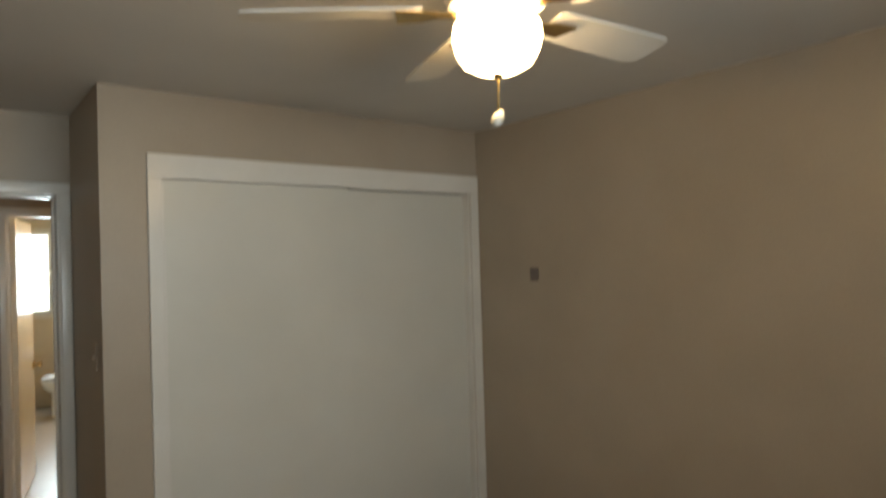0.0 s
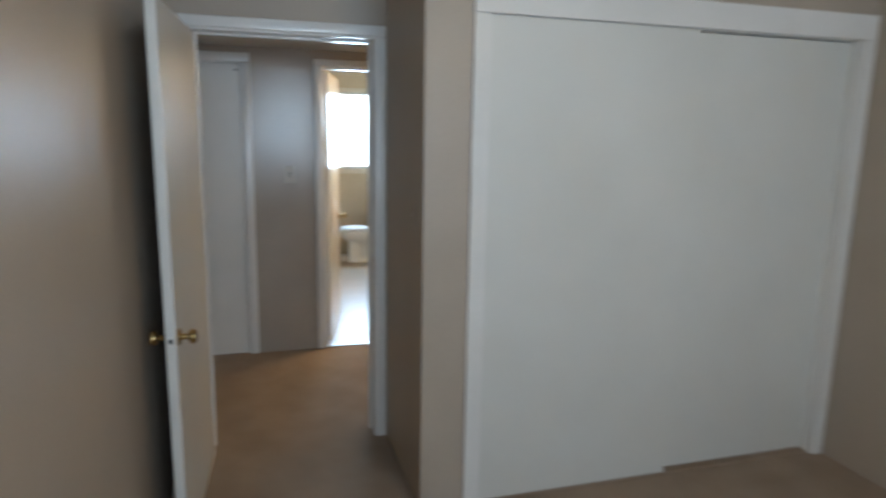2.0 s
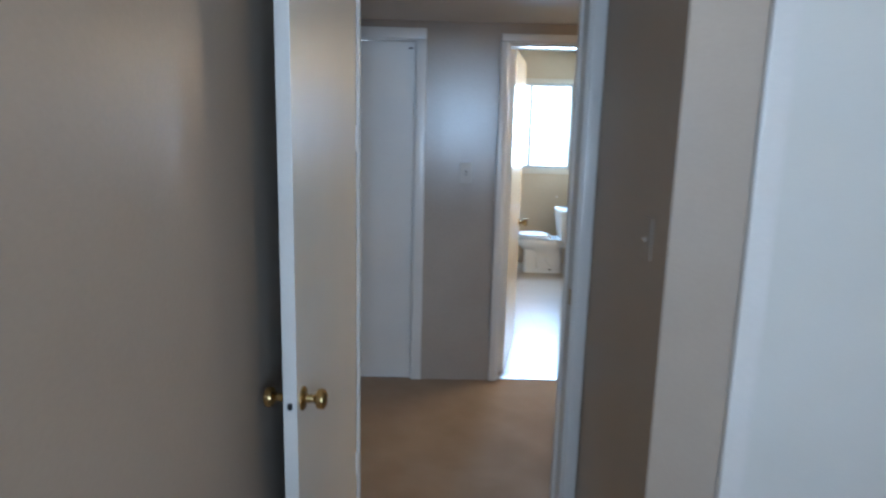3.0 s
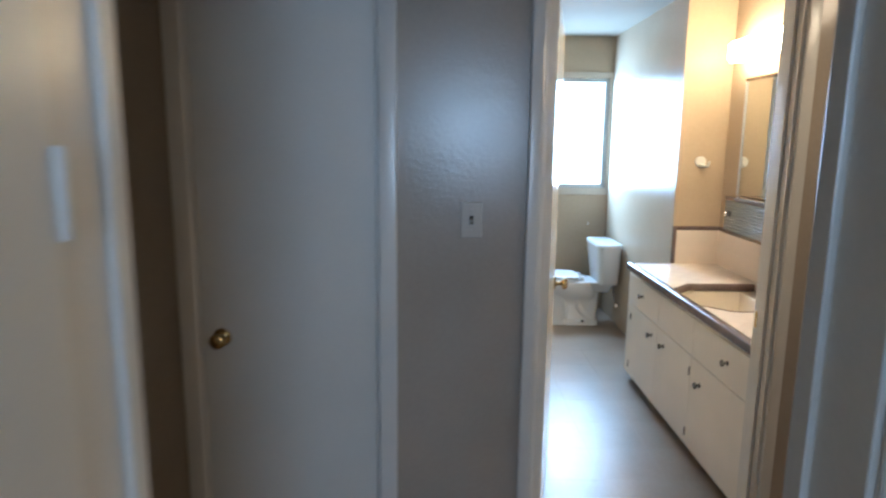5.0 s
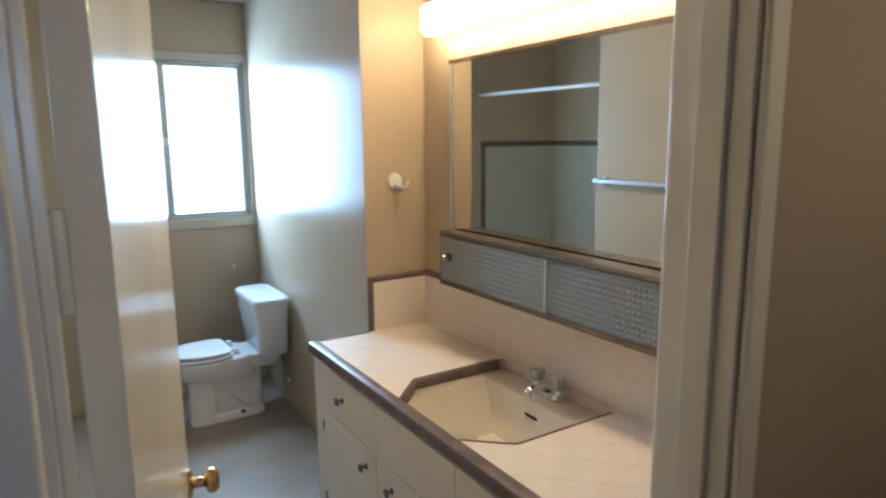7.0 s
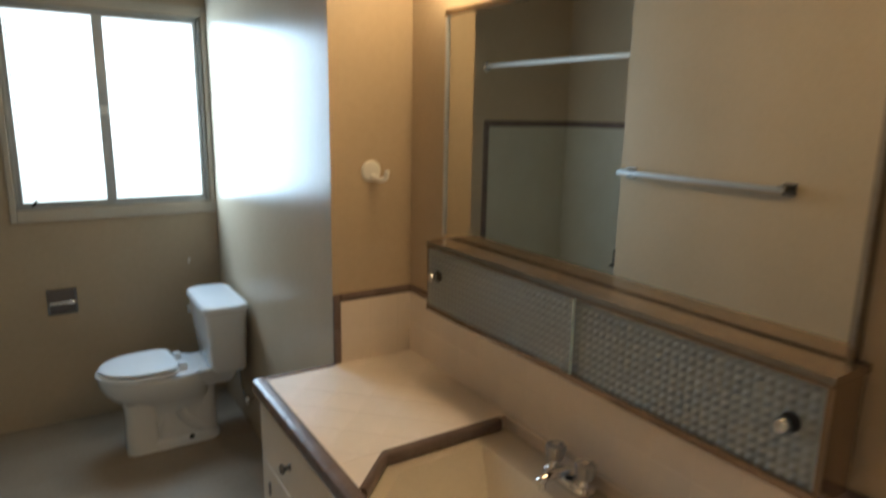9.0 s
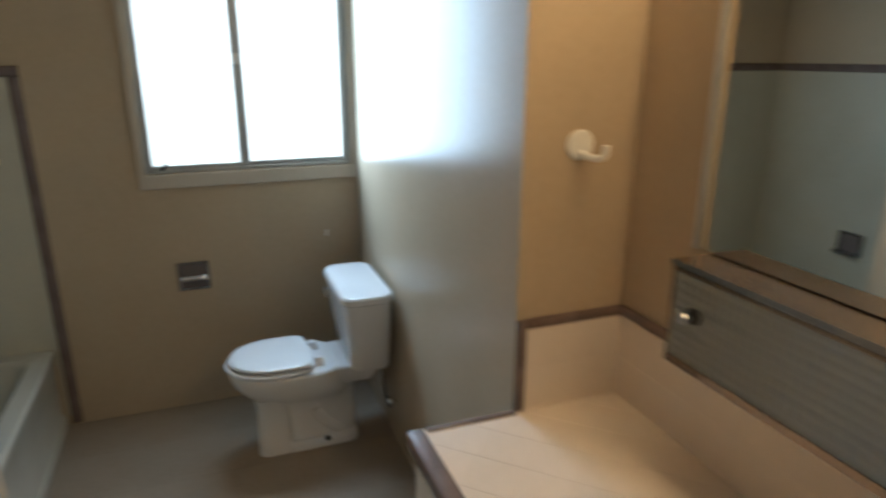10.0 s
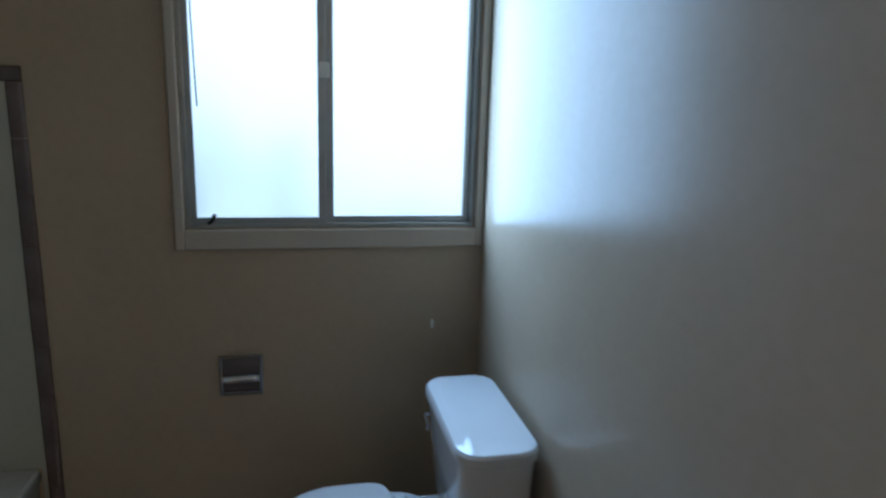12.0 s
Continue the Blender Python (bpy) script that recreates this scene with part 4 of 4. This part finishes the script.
def tile_mesh(w, h, t, material, name="tile", gap=0.0006):
    me = bpy.data.meshes.new(name)
    bm = bmesh.new()
    g, c = gap, 0.0003
    lo = [bm.verts.new(p) for p in ((g, g, 0), (w - g, g, 0), (w - g, h - g, 0), (g, h - g, 0))]
    md = [bm.verts.new((v.co.x, v.co.y, t - c)) for v in lo]
    hi = [bm.verts.new(p) for p in ((g + c, g + c, t), (w - g - c, g + c, t), (w - g - c, h - g - c, t), (g + c, h - g - c, t))]
    for a, b in ((lo, md), (md, hi)):
        for k in range(4):
            bm.faces.new((a[k], a[(k + 1) % 4], b[(k + 1) % 4], b[k]))
    bm.faces.new(hi)
    bm.to_mesh(me)
    bm.free()
    me.materials.append(material)
    return me


def tile_field(parent, origin, u, v, un, vn, size, t, material, name="tile"):
    """Tiles over a un by vn metres field from origin along u and v; the last row is cut."""
    origin, u, v = Vector(origin), Vector(u), Vector(v)
    n = u.cross(v)
    cache = {}
    a = 0.0
    while a < un - 0.004:
        w = min(size, un - a)
        b = 0.0
        while b < vn - 0.004:
            h = min(size, vn - b)
            key = (round(w, 4), round(h, 4))
            if key not in cache:
                cache[key] = tile_mesh(w, h, t, material, name, 0.0002 if t < 0.005 else 0.00025)
            o = new(name, cache[key])
            o.parent = parent
            p = origin + u * a + v * b
            o.matrix_basis = Matrix(((u.x, v.x, n.x, p.x), (u.y, v.y, n.y, p.y), (u.z, v.z, n.z, p.z), (0, 0, 0, 1)))
            b += size
        a += size


# sink in the recess
sink = thing("sink", "beige enamel sink sunk below the counter tiles", "sink")
SZ = CT - 0.034
sc = Vector((1.22, 1.055))
rim = [(XB + 0.002, S1 - 0.002), (XF + 0.119, S1 - 0.002), (XF + 0.002, S1 - 0.121), (XF + 0.002, S0 + 0.111), (XF + 0.119, S0 + 0.002), (XB + 0.002, S0 + 0.002)]


def shrink(pts, k, z, dx=0.0):
    return [(sc.x + dx + (p[0] - sc.x) * k, sc.y + (p[1] - sc.y) * k, z) for p in pts]


inner = [(1.395, S1 - 0.05), (XF + 0.138, S1 - 0.05), (XF + 0.040, S1 - 0.148), (XF + 0.040, S0 + 0.138), (XF + 0.138, S0 + 0.05), (1.395, S0 + 0.05)]
sb = loft([[(*p, SZ - 0.03) for p in rim], [(*p, SZ) for p in rim], [(*p, SZ + 0.001) for p in inner], shrink(inner, 0.95, SZ - 0.014), shrink(inner, 0.62, SZ - 0.072, 0.02), shrink(inner, 0.30, SZ - 0.112, 0.03), shrink(inner, 0.12, SZ - 0.122, 0.03)], cap=False)
sb.faces.new([v for v in sb.verts[-6:]])
bmesh.ops.bevel(sb, geom=[e for e in sb.edges if len(e.link_faces) == 2 and e.calc_face_angle(0) > 0.12], offset=0.010, segments=3, affect="EDGES")
part("basin", sb, SINKM, sink, "faceted beige basin", True)
part("drain", revolve([(0.022, 0.0), (0.021, 0.003), (0.012, 0.001), (0.004, 0.0)], 20), CHROME, sink, "chrome drain", True).location = (sc.x + 0.03, sc.y, SZ - 0.123)
part("overflow_slot", moved(bm_box(-0.003, 0.003, -0.027, 0.027, -0.007, 0.007, 0.003), pose(1.366, 1.000, SZ - 0.036, 0, -34)), DARK, sink, "dark overflow slot")
fc = thing("faucet", "chrome centre-set faucet with two clear acrylic knobs", "faucet", Matrix.Translation((1.468, 1.035, SZ + 0.001)))
part("base", loft([rrect(0, 0, 0.026, 0.078, 0.025, 0.0), rrect(0, 0, 0.026, 0.078, 0.025, 0.014), rrect(0, 0, 0.020, 0.070, 0.019, 0.022)]), CHROME, fc, "chrome base plate", True)
part("spout", loft([[(x + r * 0.0, r * math.cos(2 * math.pi * k / 12), z + r * 0.8 * math.sin(2 * math.pi * k / 12)) for k in range(12)]
                    for x, z, r in ((0.012, 0.030, 0.017), (-0.03, 0.038, 0.016), (-0.065, 0.040, 0.014), (-0.092, 0.036, 0.013), (-0.098, 0.032, 0.010))]), CHROME, fc, "short chrome spout", True)
part("aerator", revolve([(0.009, 0.010), (0.009, 0.028)], 14), CHROME, fc).location = (-0.085, 0, 0)
for s in (-1, 1):
    part("stem", revolve([(0.016, 0.018), (0.014, 0.034), (0.008, 0.040)], 14), CHROME, fc, smooth=True).location = (0, s * 0.051, 0)
    kb = bmesh.new()
    ring = []
    for z, r in ((0.038, 0.014), (0.042, 0.020), (0.072, 0.025), (0.078, 0.023), (0.080, 0.012)):
        ring.append([((r + 0.0016 * math.cos(8 * 2 * math.pi * k / 32)) * math.cos(2 * math.pi * k / 32), (r + 0.0016 * math.cos(8 * 2 * math.pi * k / 32)) * math.sin(2 * math.pi * k / 32), z) for k in range(32)])
    k_ = part("handle", loft(ring, kb), CLEAR, fc, "clear fluted acrylic handle", True)
    k_.location = (0, s * 0.051, 0)
    part("cap", revolve([(0.009, 0.0802), (0.009, 0.082), (0.004, 0.083)], 14), CHROME, fc).location = (0, s * 0.051, 0)

# shelf cabinet with sliding patterned glass
SY0, SY1, SZ0, SZ1, SX = 0.462, 1.655, 1.018, 1.236, 1.430
sh2 = thing("shelf_cabinet", "low wall cabinet with sliding patterned glass doors", "wall cabinet")
part("top", bm_box(SX, MIRROR_X - 0.002, SY0, SY1, SZ1 - 0.014, SZ1, 0.001), SHELFTOP, sh2, "glossy bronze metal top")
part("bottom", bm_box(SX, MIRROR_X - 0.016, SY0, SY1, SZ0, SZ0 + 0.012, 0.001), SHELFTOP, sh2)
part("back", bm_box(MIRROR_X - 0.016, MIRROR_X - 0.0145, SY0 + 0.012, SY1 - 0.012, SZ0 + 0.012, SZ1 - 0.014), SHELFIN, sh2, "grey painted back")
for a in (SY0, SY1 - 0.012):
    part("end", bm_box(SX + 0.002, MIRROR_X - 0.016, a, a + 0.012, SZ0 + 0.012, SZ1 - 0.014, 0.001), SHELFTOP, sh2)
for z in (SZ0 + 0.012, SZ1 - 0.021):
    part("track", bm_box(SX - 0.002, SX + 0.016, SY0 + 0.004, SY1 - 0.004, z, z + 0.007, 0.001), SHELFTOP, sh2, "thin bronze sliding track")
part("top_edge", bm_box(SX - 0.003, SX - 0.0002, SY0, SY1, SZ1 - 0.012, SZ1 + 0.0005, 0.001), DCHROME, sh2, "bright metal edge strip")
for a, b, x, ky in ((1.018, SY1 - 0.008, SX + 0.0035, 1.585), (SY0 + 0.008, 1.055, SX + 0.0095, 0.522)):
    g = part("glass_door", bm_box(x - 0.002, x + 0.002, a, b, SZ0 + 0.018, SZ1 - 0.020), REEDED, sh2, "patterned sliding glass")
    g.visible_shadow = False
    part("knob", moved(revolve([(0.007, 0.0), (0.007, 0.006), (0.007, 0.011), (0.012, 0.015), (0.0135, 0.021), (0.011, 0.026), (0.004, 0.028)], 16), pose(x - 0.0075, ky, SZ0 + 0.120, 0, -90)), CHROME, g, "chrome knob", True)
    part("glass_edge", bm_box(x - 0.0030, x + 0.0022, (a if a > 1 else b) - 0.0013, (a if a > 1 else b) + 0.0013, SZ0 + 0.018, SZ1 - 0.020), EDGEGLASS, g, "cut glass edge, its caught light painted pale teal")
    part("knob_backing", moved(revolve([(0.017, 0.0), (0.017, 0.003), (0.015, 0.005), (0.004, 0.0055)], 20), pose(x - 0.0022, ky, SZ0 + 0.120, 0, -90)), DARK, g, "dark round knob backing")
part("outlet_box", bm_box(MIRROR_X - 0.075, MIRROR_X - 0.0165, SY0 + 0.016, 0.735, SZ1 - 0.09, SZ1 - 0.02, 0.002), GREYPLATE, sh2, "grey metal box inside")

mr = thing("mirror", "large wall mirror with a thin metal frame", "mirror")
MY0, MY1, MZ0, MZ1, MX = 0.480, 1.695, SZ1 + 0.002, 1.905, 1.516
part("glass", bm_box(MX, MX + 0.005, MY0 + 0.006, MY1 - 0.006, MZ0 + 0.002, MZ1 - 0.008), MIRROR, mr, "clear silvered mirror glass")
for a, metal in ((MY0, DCHROME), (MY1 - 0.010, SATIN)):
    part("frame", bm_box(MX - 0.006, MIRROR_X - 0.001, a, a + 0.010, MZ0, MZ1 - 0.011, 0.002), metal, mr, "thin metal strip")
part("frame", bm_box(MX - 0.008, MIRROR_X - 0.001, MY0, MY1, MZ1 - 0.011, MZ1 + 0.006, 0.002), SHELFTOP, mr, "thin bronze top strip")
part("backing", bm_box(MX + 0.0055, MIRROR_X - 0.001, MY0 + 0.011, MY1 - 0.011, MZ0 + 0.001, MZ1 - 0.012), DARK, mr)

# vanity light
LY0, LY1, LX, LZ0, LZ1 = 0.52, 1.765, 1.425, 2.005, 2.125
vl = thing("vanity_light", "long warm-lit bar light above the mirror", "wall light")
part("housing", bm_box(MIRROR_X - 0.03, MIRROR_X - 0.001, LY0 + 0.01, LY1 - 0.01, LZ0 + 0.01, LZ1 - 0.01, 0.004), PLASTIC, vl, "white metal housing")
ring0 = [(x, z) for x, z in ((MIRROR_X - 0.031, LZ0 + 0.006), (LX + 0.02, LZ0), (LX, LZ0 + 0.02), (LX, LZ1 - 0.02), (LX + 0.02, LZ1), (MIRROR_X - 0.031, LZ1 - 0.006))]
part("diffuser", loft([[(x, yy_, z) for x, z in ring0] for yy_ in (LY0, LY1)]), VANITY_GLOW, vl, "glowing warm glass diffuser")
part("edge_strip", bm_box(LX + 0.016, LX + 0.024, LY0, LY1, LZ0 - 0.004, LZ0 - 0.0005, 0.001), BRASS, vl, "thin brass edge strip")
for yy_ in (LY0 + 0.11, (LY0 + LY1) / 2, LY1 - 0.11):
    part("screw_knob", moved(revolve([(0.007, 0.0), (0.008, 0.006), (0.005, 0.011), (0.002, 0.012)], 12), pose(LX - 0.0005, yy_, LZ1 - 0.055, 0, -90)), BRASS, vl, "small brass screw knob", True)

# ---- pieces: counter, backsplash and floor tiles ----
T = 0.108


def clip(poly, axis, limit, sign):
    """The part of a flat polygon on one side of an axis-aligned line."""
    out = []
    for p, q in zip(poly, poly[1:] + poly[:1]):
        dp, dq = sign * (p[axis] - limit), sign * (q[axis] - limit)
        if dp >= 0:
            out.append(p)
        if dp * dq < 0:
            k = dp / (dp - dq)
            out.append((p[0] + (q[0] - p[0]) * k, p[1] + (q[1] - p[1]) * k))
    return out


def diagonal_field(parent, x0, x1, y0, y1, z, t, size, gap, material, name):
    """Tiles laid diagonally and cut along the edges of a rectangle."""
    h = size / math.sqrt(2)
    n = int(2 / size)
    for a in range(-n, n):
        for b in range(-n, n):
            cx, cy = x0 + (a + b) * h, y0 + (a - b) * h
            if not (x0 - h < cx < x1 + h and y0 - h < cy < y1 + h):
                continue
            k = h - gap
            poly = [(cx + k, cy), (cx, cy + k), (cx - k, cy), (cx, cy - k)]
            for axis, limit, sign in ((0, x0, 1), (0, x1, -1), (1, y0, 1), (1, y1, -1)):
                poly = clip(poly, axis, limit, sign) if poly else poly
            if len(poly) < 3 or max(p[0] for p in poly) - min(p[0] for p in poly) < 0.004:
                continue
            ox, oy = sum(p[0] for p in poly) / len(poly), sum(p[1] for p in poly) / len(poly)
            rings = [[((p[0] - ox) * f_, (p[1] - oy) * f_, zz) for p in poly] for f_, zz in ((1.0, 0.0), (1.0, t - 0.0004), (0.997, t))]
            part(name, loft(rings), material, parent).location = (ox, oy, z)


diagonal_field(ctop, XF, MIRROR_X - 0.004, S1 + 0.006, HOOK_Y - 0.003, CT - 0.006, 0.006, T, 0.0005, CREAM, "counter_tile")
diagonal_field(ctop, XF, MIRROR_X - 0.004, DW + 0.004, S0 - 0.006, CT - 0.006, 0.006, T, 0.0005, CREAM, "counter_tile")
tile_field(ctop, (XB + 0.005, S0 - 0.004, CT - 0.006), (1, 0, 0), (0, 1, 0), MIRROR_X - 0.009 - XB, S1 - S0 + 0.008, T, 0.006, CREAM, "counter_tile")
tile_field(bs, (NOOK_X + 0.025, HOOK_Y - 0.005, CT), (1, 0, 0), (0, 0, 1), MIRROR_X - 0.011 - NOOK_X - 0.025, BZ - CT, T, 0.006, CREAM, "wall_tile")
tile_field(bs, (MIRROR_X - 0.006, HOOK_Y - 0.011, CT), (0, -1, 0), (0, 0, 1), HOOK_Y - 0.011 - DW - 0.003, BZ - CT, T, 0.006, CREAM, "wall_tile")
floor = thing("floor_bathroom", "pale grey-beige vinyl tile floor, faint joints", "floor", kind="structure")
tile_field(floor, (-0.10, 0.02, -0.004), (1, 0, 0), (0, 1, 0), MIRROR_X + 0.10, WIN_Y - 0.02, 0.3048, 0.004, VINYL, "floor_tile")
